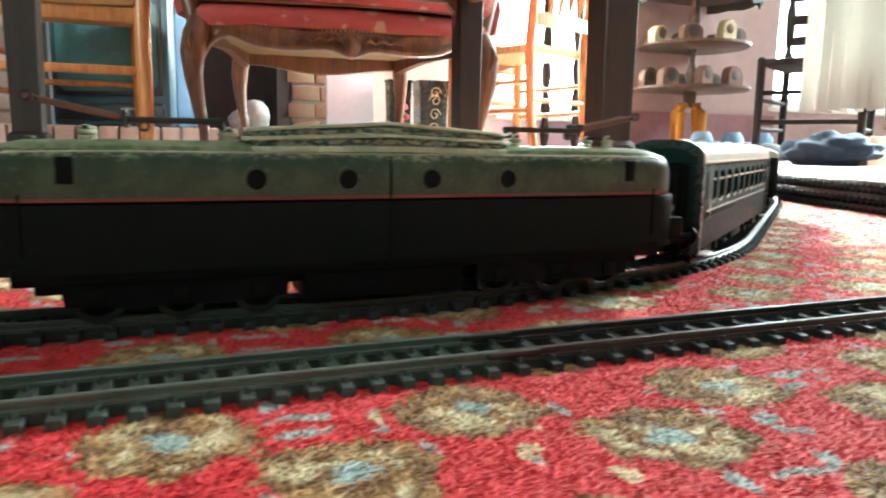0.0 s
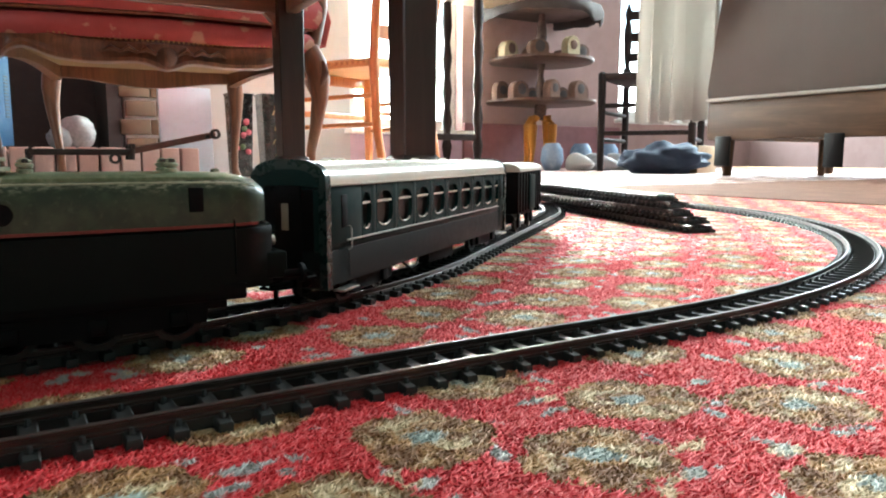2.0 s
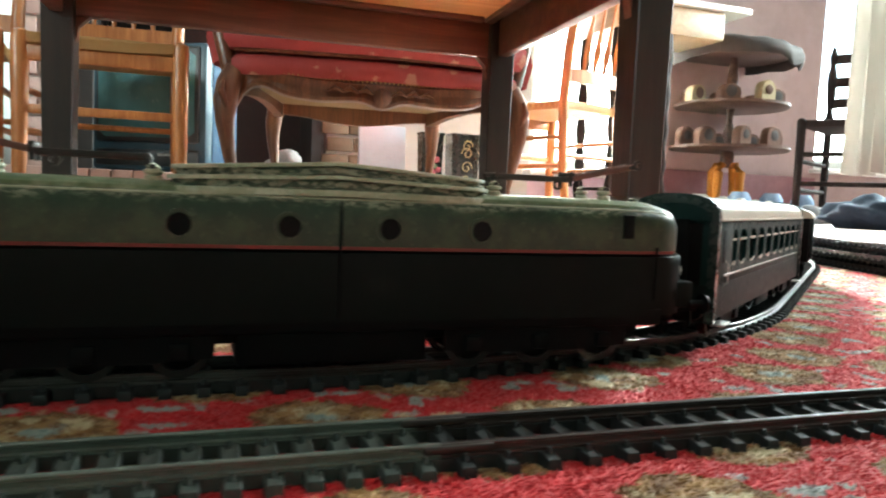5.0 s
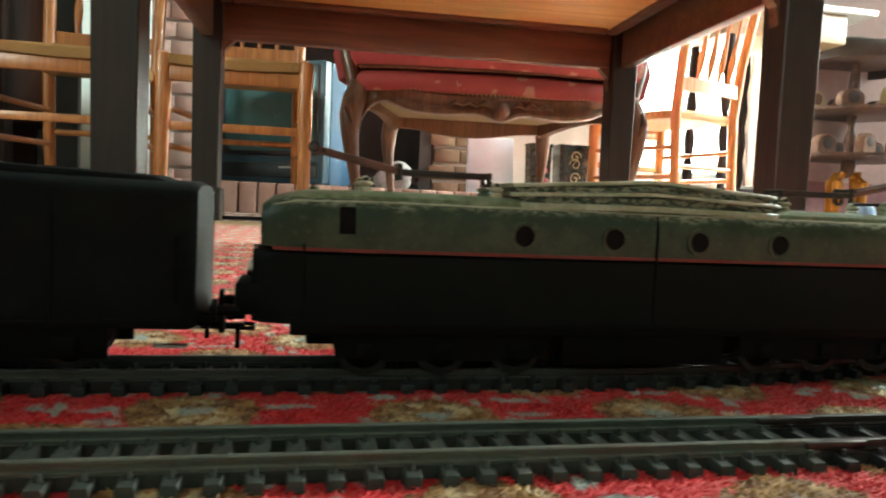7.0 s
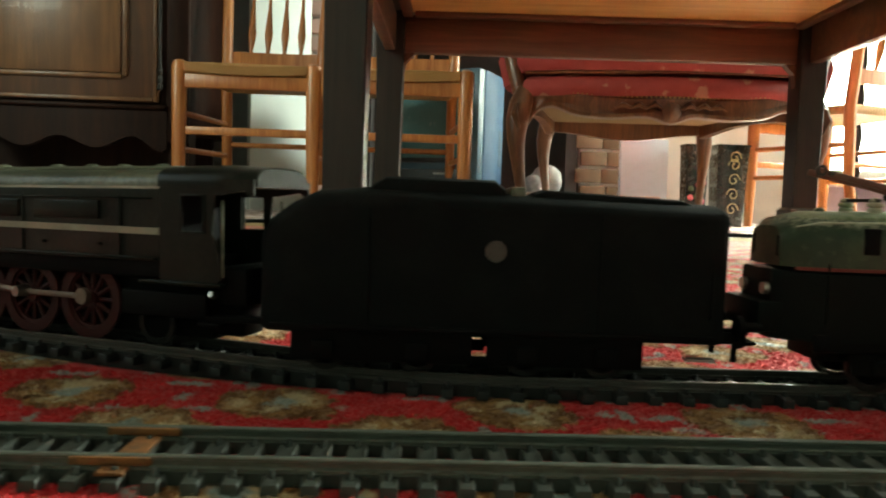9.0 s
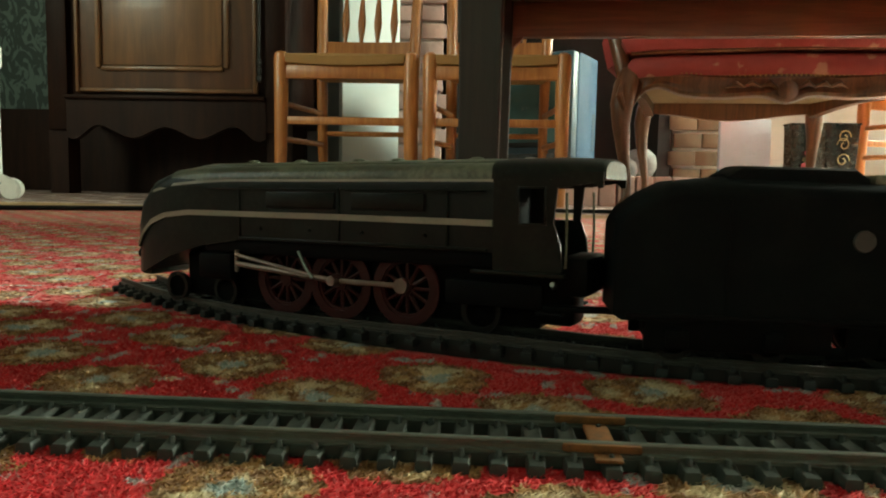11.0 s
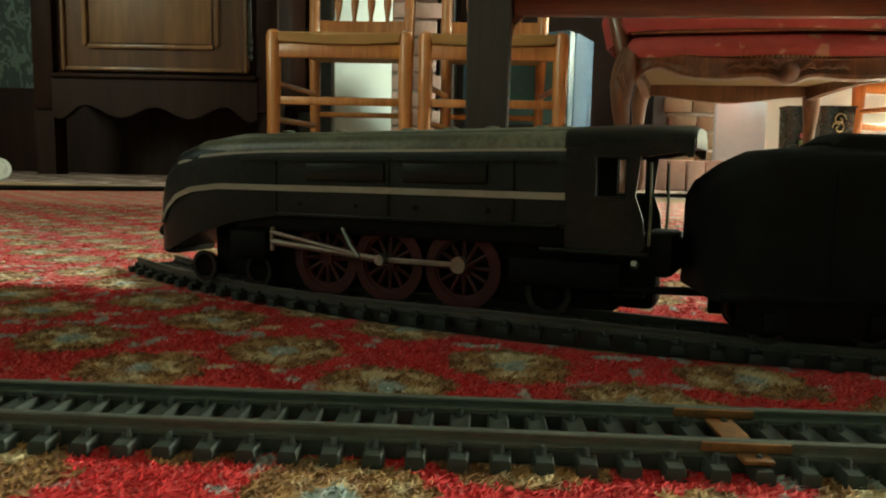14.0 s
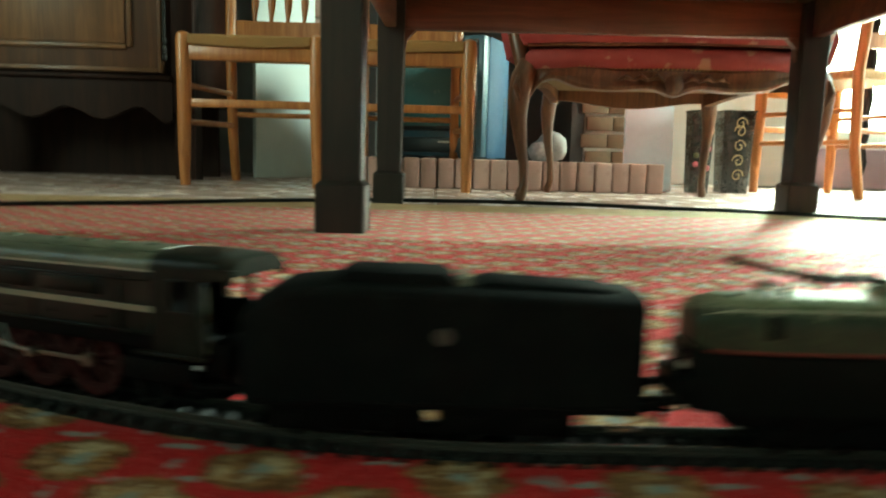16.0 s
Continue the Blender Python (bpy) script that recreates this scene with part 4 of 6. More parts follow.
        part("truss", tube(B(), [(-0.045, s * 0.0125, 0.0085), (-0.036, s * 0.0130, 0.0040), (-0.030, s * 0.0130, 0.0045), (-0.024, s * 0.0125, 0.0085)], 0.0005, 6), "under_black", c)
    for x in (-0.088, -0.082, -0.076, -0.040, 0.0, 0.040, 0.082):
        part("roof_vent", turned(B(), [(0.0022, 0.0515), (0.0022, 0.0528), (0.0016, 0.0534), (0.0006, 0.0536)], base=(x, 0.0, 0), seg=10), "coach_roof", c)
    part("underframe", box(B(), (0, 0, 0.0085), (2 * L - 0.01, 0.018, 0.004), 0.0006), "under_black", c)
    return c


def luggage_van():
    v = thing("luggage_van", pose(0.4475, 0.4320, RAIL, 0, 0, 43.0), "short black model goods van with pale roof behind the coach", "model wagon")
    L, w = 0.0560, 0.0148
    part("body", box(B(), (0, 0, 0.0300), (2 * L, 2 * w, 0.0290), 0.0008), "under_black", v)
    r = B()
    hull(r, [(x, w + 0.0012, 0.0440, 0.0444, 0.0500) for x in (-L - 0.001, L + 0.001)], 0.8, 12)
    part("roof", r, "coach_roof", v)
    for s in (-1, 1):
        for k in range(9):
            x = -L + 0.006 + k * 0.0125
            part("plank_rib", box(B(), (x, s * (w + 0.0004), 0.0300), (0.0012, 0.0010, 0.0280), 0.0002), "under_black", v)
        part("sliding_door", box(B(), (0, s * (w + 0.0012), 0.0285), (0.026, 0.0012, 0.0255), 0.0003), "coach_green", v)
        for x in (-0.030, 0.030):
            wheel(v, x, s * 0.0078, 0.0058)
            part("axle_guard", box(B(), (x, s * 0.0112, 0.0090), (0.009, 0.0012, 0.0100), 0.0004), "under_black", v)
        part("step", box(B(), (L - 0.010, s * (w + 0.001), 0.0095), (0.012, 0.004, 0.0008), 0.0002), "steel", v)
    for d in (-1, 1):
        buffers(v, d * L, d)
    part("underframe", box(B(), (0, 0, 0.0135), (2 * L, 0.020, 0.005), 0.0005), "under_black", v)
    return v


def tender():
    t = thing("tender", pose(-0.1095, 0.2303, RAIL + 0.0010, 0, 0, -2.0), "black model tender with rounded top behind the steam engine", "model tender")
    L, w = 0.0634, 0.0150
    b = B()
    st = [(-L, w - 0.0030, 0.0120, 0.0340, 0.0390), (-L + 0.002, w - 0.0010, 0.0110, 0.0375, 0.0420), (-L + 0.008, w, 0.0110, 0.0415, 0.0465), (-L + 0.014, w, 0.0110, 0.0445, 0.0495), (-L + 0.03, w, 0.0110, 0.0458, 0.0512), (L - 0.002, w, 0.0110, 0.0445, 0.0490), (L, w - 0.0010, 0.0115, 0.0440, 0.0480)]
    hull(b, st, 0.7, 12)
    part("body", b, "tender_black", t)
    top = B()
    hull(top, [(x, 0.0105, 0.0490, h - 0.002, h) for x, h in ((-0.034, 0.0518), (-0.030, 0.0542), (0.000, 0.0540), (0.003, 0.0518))], 0.6, 8)
    part("coal_hatch", top, "tender_black", t)
    part("cross_rib", box(B(), (0.0065, 0, 0.0507), (0.0040, 0.0200, 0.0030), 0.0006), "steam_top", t, "paler rib across the top")
    part("rear_hatch", hull(B(), [(x, 0.0100, 0.0470, h - 0.0015, h) for x, h in ((0.011, 0.0507), (0.014, 0.0517), (0.052, 0.0502), (0.055, 0.0490))], 0.5, 8), "tender_black", t)
    for s in (-1, 1):
        cr = B()
        rod(cr, (0.0005, s * (w - 0.0002), 0.0345), (0.0005, s * (w + 0.0006), 0.0345), 0.0030, 0.0028, 16)
        part("round_badge", cr, "rail_dull", t, "small round metal badge")
        # Paler strip stands in for light along the tender's top bevel.
        part("top_edge", tube(B(), [(x, s * (ww - 0.0020), z + 0.0020) for x, ww, _, z, _ in st[2:]], 0.0006, 6), "steam_top", t)
        for x in (-0.034, 0.029):
            part("panel_seam", box(B(), (x, s * (w + 0.0001), 0.0285), (0.0008, 0.0006, 0.0330), 0.0002), "tender_black", t)
        part("valance", box(B(), (0, s * (w + 0.0003), 0.0125), (2 * L - 0.006, 0.0010, 0.0016), 0.0003), "under_black", t)
        part("grab_rail", tube(B(), [(L - 0.0045, s * (w + 0.0002), 0.0180), (L - 0.0045, s * (w + 0.0014), 0.0190), (L - 0.0045, s * (w + 0.0014), 0.0340), (L - 0.0045, s * (w + 0.0002), 0.0350)], 0.0003, 6), "under_black", t)
        part("gap_plate", box(B(), (-0.0030, s * 0.0118, 0.0034), (0.0060, 0.0012, 0.0034), 0.0003), "under_black", t)
        for x, ln in ((-0.0300, 0.050), (0.0205, 0.043)):
            part("bogie_plate", box(B(), (x, s * 0.0125, 0.0080), (ln, 0.0016, 0.0104), 0.0004), "under_black", t)
        for x in (-0.046, -0.020, 0.010, 0.032):
            wheel(t, x, s * 0.0078, 0.0056)
            part("axle_box", box(B(), (x, s * 0.0138, 0.0062), (0.0062, 0.0018, 0.0052), 0.0005), "under_black", t)
        part("step", box(B(), (L - 0.006, s * 0.0135, 0.0065), (0.008, 0.003, 0.0008)), "steel", t)
    buffers(t, L, 1)
    part("drawbar", box(B(), (-L - 0.008, 0, 0.0110), (0.022, 0.004, 0.0018), 0.0004), "under_black", t)
    return t


def steam_loco():
    e = thing("steam_locomotive", pose(-0.2579, 0.2752, RAIL + 0.0013, 0, -0.9, -23.5), "black streamlined model steam locomotive with cream lines and red wheels", "model locomotive")
    w = 0.0138
    cas = B()
    st = [(-0.0998, 0.0050, 0.0130, 0.0150, 0.0165), (-0.0990, 0.0082, 0.0105, 0.0210, 0.0250), (-0.0972, 0.0106, 0.0100, 0.0280, 0.0335), (-0.0935, 0.0121, 0.0105, 0.0352, 0.0420), (-0.0865, 0.0131, 0.0135, 0.0412, 0.0488), (-0.0760, w, 0.0180, 0.0442, 0.0520), (-0.0600, w, 0.0225, 0.0452, 0.0530), (-0.0400, w, 0.0255, 0.0453, 0.0533), (0.0615, w, 0.0255, 0.0455, 0.0535), (0.0620, w + 0.0004, 0.0240, 0.0455, 0.0535)]
    hull(cas, st, 0.72, 14)
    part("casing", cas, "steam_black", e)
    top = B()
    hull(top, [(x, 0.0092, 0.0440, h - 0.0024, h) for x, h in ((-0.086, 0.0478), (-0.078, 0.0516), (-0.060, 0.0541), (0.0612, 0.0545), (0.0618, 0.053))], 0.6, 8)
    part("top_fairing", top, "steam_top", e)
    # Casing above the upper cream line is paler than the sides.
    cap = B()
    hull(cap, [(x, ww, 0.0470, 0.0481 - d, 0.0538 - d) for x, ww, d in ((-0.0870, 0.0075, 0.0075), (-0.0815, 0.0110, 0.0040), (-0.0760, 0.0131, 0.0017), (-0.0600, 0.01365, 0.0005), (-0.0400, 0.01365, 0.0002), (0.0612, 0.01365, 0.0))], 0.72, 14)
    part("casing_top", cap, "steam_top", e, "paler olive grey casing top")
    for x in (-0.045, -0.022, 0.004, 0.020, 0.034, 0.050):
        part("dome", turned(B(), [(0.0026, 0.0530), (0.0026, 0.0545), (0.0018, 0.0551), (0.0006, 0.0553)], base=(x, 0, 0), seg=12), "steam_top", e)
    for s in (-1, 1):
        def side(x, z):
            k = max(0.0, (-0.076 - x) / 0.0280)
            return s * (w + 0.0002 - 0.0048 * k * k)
        lowl = [(-0.0968, 0.0215), (-0.0925, 0.0268), (-0.087, 0.0310), (-0.079, 0.0338), (-0.066, 0.0352), (0.0, 0.0350), (0.0618, 0.0345)]
        part("cream_line", loft(B(), [[Vector((x, side(x, z) + s * d, z + q)) for d, q in ((-0.0016, -0.0010), (0.0006, -0.0010), (0.0006, 0.0010), (-0.0016, 0.0010))] for x, z in lowl]), "cream_line", e, "cream painted line")
        upl = [(-0.086, 0.0432), (-0.074, 0.0458), (-0.058, 0.0470), (-0.045, 0.0475), (0.0618, 0.0476)]
        part("cream_line", loft(B(), [[Vector((x, side(x, z) - s * 0.0008 + s * d, z + q)) for d, q in ((-0.0020, -0.0005), (0.0006, -0.0005), (0.0004, 0.0006), (-0.0022, 0.0006))] for x, z in upl]), "cream_line", e, "cream painted line")
        part("side_panel", box(B(), (-0.012, s * (w + 0.0002), 0.0405), (0.030, 0.0010, 0.0058), 0.0004), "steam_black", e)
        part("side_panel", box(B(), (0.024, s * (w + 0.0002), 0.0405), (0.028, 0.0010, 0.0058), 0.0004), "steam_black", e)
        part("cylinder", box(B(), (-0.053, s * 0.0122, 0.0150), (0.017, 0.0044, 0.0105), 0.0020), "under_black", e)
        for x, r in ((-0.0225, 0.0114), (0.0020, 0.0114), (0.0285, 0.0114)):
            wheel(e, x, s * 0.0080, r, "wheel_red", "wheel_red", 12)
        for x in (-0.078, -0.052):
            wheel(e, x, s * 0.0078, 0.0052)
        wheel(e, 0.0560, s * 0.0078, 0.0062)
        part("trailing_frame", box(B(), (0.0610, s * 0.0118, 0.0125), (0.0330, 0.0016, 0.0080), 0.0010), "under_black", e)
        y = s * 0.0122
        rods = B()
        box(rods, (0.0160, y, 0.0128), (0.028, 0.0010, 0.0017), 0.0003)
        rod(rods, (0.0285, y - 0.001, 0.0128), (0.0285, y + 0.001, 0.0128), 0.0026, seg=12)
        part("coupling_rod", rods, "rod_steel", e)
        main = B()
        for a, b, r in (((-0.042, y + s * 0.0012, 0.0165), (0.0020, y + s * 0.0012, 0.0130), 0.0011), ((-0.042, y + s * 0.0016, 0.0198), (-0.008, y + s * 0.0016, 0.0142), 0.0008), ((-0.042, y + s * 0.0012, 0.0135), (-0.042, y + s * 0.0012, 0.0215), 0.0009)):
            rod(main, a, b, r, seg=8)
        part("connecting_rod", main, "rod_steel", e)
        part("crank_pin", rod(B(), (0.0020, y - s * 0.001, 0.0130), (0.0020, y + s * 0.0032, 0.0130), 0.0021, 0.0017, 12), "steel", e)
        part("valve_lever", tube(B(), [(-0.006, y + s * 0.0026, 0.0135), (-0.009, y + s * 0.0026, 0.0170), (-0.0125, y + s * 0.002, 0.0225)], 0.0006, 6), "steel", e)
        part("boiler_rail", tube(B(), [(-0.055, s * (w + 0.0002), 0.0445), (-0.054, s * (w + 0.0012), 0.0445), (0.058, s * (w + 0.0012), 0.0443), (0.059, s * (w + 0.0002), 0.0443)], 0.0003, 6), "steam_black", e)
        for x in (-0.040, 0.0045, 0.046):
            part("boiler_band", box(B(), (x, s * (w + 0.0001), 0.0360), (0.0009, 0.0006, 0.0185), 0.0002), "steam_black", e)
        part("running_edge", box(B(), (0.010, s * (w + 0.0004), 0.0262), (0.100, 0.0012, 0.0010), 0.0003), "steam_black", e)
        for x in (-0.030, -0.008, 0.014, 0.038):
            part("panel_catch", rod(B(), (x, s * w, 0.0300), (x, s * (w + 0.0008), 0.0300), 0.0007, 0.0005, 8), "steam_black", e)
        # cab side with round-topped window
        cab = B()
        cy = s * (w + 0.0006)
        low = [(0.0620, 0.0200), (0.0830, 0.0200), (0.0840, 0.0215), (0.0832, 0.0290), (0.0812, 0.0345), (0.0620, 0.0345)]
        high = [(0.0620, 0.0455), (0.0840, 0.0455), (0.0925, 0.0468), (0.0942, 0.0452), (0.0955, 0.0455), (0.0955, 0.0500), (0.0620, 0.0500)]
        for shape in (low, high, [(0.0620, 0.0345), (0.0700, 0.0345), (0.0700, 0.0455), (0.0620, 0.0455)], [(0.0788, 0.0345), (0.0810, 0.0345), (0.0822, 0.0455), (0.0788, 0.0455)]):
            loft(cab, [[Vector((x, cy + dy, z)) for x, z in shape] for dy in (-s * 0.0010, 0.0)])
        sidep = part("cab_side", cab, "steam_black", e, smooth=20)
        win = B()
        for x in (0.0702, 0.0786):
            box(win, (x, s * (w + 0.0008), 0.0400), (0.0006, 0.0008, 0.0108), 0.0002)
        for z in (0.0346, 0.0454):
            box(win, (0.0744, s * (w + 0.0008), z), (0.0090, 0.0008, 0.0006), 0.0002)
        part("window_frame", win, "steam_black", sidep)
        part("cab_ledge", box(B(), (0.0700, s * (w + 0.0008), 0.0196), (0.0300, 0.0026, 0.0012), 0.0003), "steam_black", e)
        part("handrail", tube(B(), [(0.0850, s * (w + 0.0006), 0.022), (0.0853, s * (w + 0.0010), 0.032), (0.0850, s * (w + 0.0006), 0.044)], 0.0004, 6), "steam_top", e)
        part("cab_step", box(B(), (0.080, s * 0.0128, 0.0080), (0.008, 0.004, 0.0010), 0.0002), "under_black", e)
        part("step_rivet", rod(B(), (0.0815, s * 0.0138, 0.0165), (0.0815, s * 0.0156, 0.0172), 0.0011, 0.0008, 10), "steel", e)
    roof = B()
    hull(roof, [(x, ww, 0.0478, 0.0492, h) for x, ww, h in ((0.0615, 0.0146, 0.0543), (0.082, 0.0146, 0.0546), (0.0945, 0.0138, 0.0540), (0.0958, 0.0128, 0.0533))], 0.7, 12)
    part("cab_roof", roof, "steam_black", e)
    part("footplate", box(B(), (0.0860, 0, 0.0190), (0.0100, 0.0230, 0.0120), 0.002), "under_black", e)
    part("cab_floor", box(B(), (0.0735, 0, 0.0205), (0.022, 0.025, 0.0030), 0.0004), "under_black", e)
    part("boiler_back", box(B(), (0.0635, 0, 0.0330), (0.003, 0.024, 0.030), 0.001), "under_black", e)
    part("valance", box(B(), (0.006, 0, 0.0235), (0.130, 0.0255, 0.0065), 0.001), "under_black", e)
    part("chassis", box(B(), (0.000, 0, 0.0125), (0.150, 0.0125, 0.0215), 0.001), "under_black", e)
    part("ashpan", box(B(), (0.0655, 0, 0.0110), (0.0400, 0.0120, 0.0160), 0.002), "under_black", e)
    part("front_skirt", box(B(), (-0.0945, 0, 0.0125), (0.007, 0.021, 0.0070), 0.0015), "steam_black", e)
    part("front_coupling", tube(B(), [(-0.098, -0.003, 0.0165), (-0.105, -0.001, 0.0165), (-0.108, 0, 0.0165)], [0.0012, 0.0014, 0.0024], 8), "under_black", e)
    return e


n = Nodes("coach_pane")
n.done((0.006, 0.007, 0.007), 0.30, spec=0.2)
electric_loco(), passenger_coach(), luggage_van(), tender(), steam_loco()


# ---- furniture ----
def low_table():
    t = thing("low_table", pose(0.2055, 1.140, FLOOR, 0, 0, -2.6), "low dark wooden table with square legs over the rug", "table")
    xs, ys = (-0.415, 0.400), (-0.277, 0.28)
    for y in ys:
        for x in xs:
            leg = B()
            h = 0.4195
            loft(leg, [[Vector((x + a * r, y + b * r, z)) for a, b in ((-1, -0.92), (-0.92, -1), (0.92, -1), (1, -0.92), (1, 0.92), (0.92, 1), (-0.92, 1), (-1, 0.92))] for z, r in ((0, 0.026), (0.003, 0.030), (0.062, 0.030), (0.068, 0.0235), (0.36, 0.026), (h, 0.027))])
            part("leg", leg, "table_dark", t)
    for y in ys:
        part("side_rail", box(B(), ((xs[0] + xs[1]) / 2, y, 0.380), (xs[1] - xs[0] - 0.052, 0.022, 0.072), 0.003), "table_rail", t)
    for x in xs:
        part("end_rail", box(B(), (x, (ys[0] + ys[1]) / 2, 0.380), (0.022, ys[1] - ys[0] - 0.052, 0.072), 0.003), "table_rail", t)
    for x in xs:
        for y in ys:
            br = B()
            sx = 1 if x < 0 else -1
            pts = [(x + sx * 0.026, 0.300), (x + sx * 0.030, 0.325), (x + sx * 0.048, 0.3435), (x + sx * 0.026, 0.3435)]
            loft(br, [[Vector((a, y + d, z)) for a, z in pts] for d in (-0.009, 0.009)])
            part("bracket", br, "table_rail", t, smooth=0)
    cx, cy = (xs[0] + xs[1]) / 2, (ys[0] + ys[1]) / 2
    part("tabletop", box(B(), (cx, cy, 0.431), (xs[1] - xs[0] + 0.10, ys[1] - ys[0] + 0.10, 0.020), 0.005), "table_dark", t)
    part("under_panel", box(B(), (cx, cy, 0.4185), (xs[1] - xs[0] - 0.06, ys[1] - ys[0] - 0.06, 0.005)), "table_board", t, "pale plywood underside")
    mould = B()
    wx, wy = xs[1] - xs[0] - 0.05, ys[1] - ys[0] - 0.05
    for s in (-1, 1):
        box(mould, (cx + s * (wx / 2 - 0.008), cy, 0.4115), (0.020, wy, 0.010), 0.003)
        box(mould, (cx, cy + s * (wy / 2 - 0.008), 0.4115), (wx - 0.044, 0.020, 0.010), 0.003)
    part("moulding", mould, "table_rail", t)
    return t


def rush_chair(m, label):
    """Country chair with a rush seat; local origin on the floor, front towards -y."""
    c = thing("rush_chair", m, label, "chair", "rush-seated chairs")
    fw, bw, dp, sh = 0.183, 0.150, 0.355, 0.405
    for s in (-1, 1):
        f = B()
        tube(f, [(s * fw, 0, 0), (s * fw, 0, 0.10), (s * (fw - 0.002), 0, 0.25), (s * (fw - 0.002), 0, sh - 0.012), (s * (fw - 0.002), 0, sh + 0.004), (s * (fw - 0.002), 0, sh + 0.010)], [0.0135, 0.017, 0.0195, 0.021, 0.018, 0.009], 12)
        part("front_leg", f, "chair_beech", c)
        b = B()
        tube(b, [(s * bw, dp + 0.045, 0), (s * bw, dp + 0.012, 0.16), (s * bw, dp, 0.40), (s * (bw + 0.004), dp + 0.018, 0.58), (s * (bw + 0.012), dp + 0.06, 0.80), (s * (bw + 0.018), dp + 0.085, 0.93)], [0.014, 0.0165, 0.018, 0.0175, 0.016, 0.013], 12)
        part("back_leg", b, "chair_beech", c)
        for z in (0.175, 0.275):
            part("side_rung", rod(B(), (s * fw, 0.01, z), (s * bw, dp, z + 0.004), 0.0085, 0.0085, 10), "chair_beech", c)
    seat = B()
    rings = []
    for t, k in ((-0.022, 0.97), (-0.012, 1.0), (0.0, 1.0), (0.008, 0.955), (0.002, 0.55), (-0.004, 0.15)):
        o = []
        for x, y in ((-fw + 0.012, -0.012), (-0.06, -0.018), (0.06, -0.018), (fw - 0.012, -0.012), (fw - 0.020, dp * 0.5), (bw - 0.006, dp), (0.05, dp + 0.006), (-0.05, dp + 0.006), (-bw + 0.006, dp), (-fw + 0.020, dp * 0.5)):
            o.append(Vector((x * k, dp / 2 + (y - dp / 2) * k, sh - 0.004 + t)))
        rings.append(o)
    loft(seat, rings)
    part("seat", seat, "woven_rush", c, "woven straw seat")
    edge = B()
    for i in range(62):
        u = i / 61
        x = -fw + 0.022 + u * (2 * fw - 0.044)
        sag = 0.007 * math.sin(math.pi * u)
        rod(edge, (x, -0.0185, sh - 0.022 - sag), (x, -0.0185, sh + 0.002 - sag), 0.0031, 0.0031, 5)
    part("seat_edge", edge, "woven_rush", c)
    fr = B()
    box(fr, (0, -0.004, sh - 0.046), (2 * fw - 0.034, 0.016, 0.038), 0.004)
    part("seat_rail", fr, "chair_beech", c)
    part("front_rung", box(B(), (0, 0, 0.226), (2 * fw - 0.030, 0.012, 0.022), 0.004), "chair_beech", c)
    part("back_rung", rod(B(), (-bw, dp + 0.010, 0.215), (bw, dp + 0.010, 0.215), 0.0085, 0.0085, 10), "chair_beech", c)
    for z, h in ((0.490, 0.046), (0.875, 0.075)):
        rail = B()
        yy = dp + 0.006 + max(0.0, z - 0.45) * 0.175
        loft(rail, [[Vector((x, yy + 0.012 * (1 - (x / bw) ** 2) + d, z + q * h / 2 + (0.008 if q > 0 and z > 0.7 else 0) * (1 - (x / bw) ** 2))) for d, q in ((-0.007, -1), (0.007, -1), (0.007, 1), (-0.007, 1))] for x in wave_tri(-bw, bw, 9)])
        part("back_rail", rail, "chair_beech", c)
    for i in range(4):
        x = -0.080 + i * 0.0533
        sp = B()
        prof = [(0.0055, 0.0), (0.0065, 0.02), (0.0115, 0.055), (0.0130, 0.075), (0.0095, 0.115), (0.0055, 0.165), (0.0050, 0.24), (0.0060, 0.345)]
        turned(sp, prof, base=(0, 0, 0), seg=10)
        part("spindle", sp, "chair_beech", c, at=pose(x, dp + 0.022, 0.505, -10, 0, 0))
    return c


def cabriole(m, s, h, fwd):
    """A slim carved curved leg, knee outwards in direction (s, fwd)."""
    d = Vector((s, fwd, 0)).normalized()
    pts = [(d * -0.004, h + 0.035), (d * 0.012, h), (d * 0.022, h * 0.86), (d * 0.022, h * 0.70), (d * 0.010, h * 0.48), (d * -0.004, h * 0.28), (d * -0.006, h * 0.12), (d * 0.006, h * 0.04), (d * 0.008, 0)]
    return [(m @ Vector((p.x, p.y, z))) for p, z in pts], [0.022, 0.027, 0.026, 0.020, 0.0145, 0.0115, 0.0110, 0.0150, 0.0105]


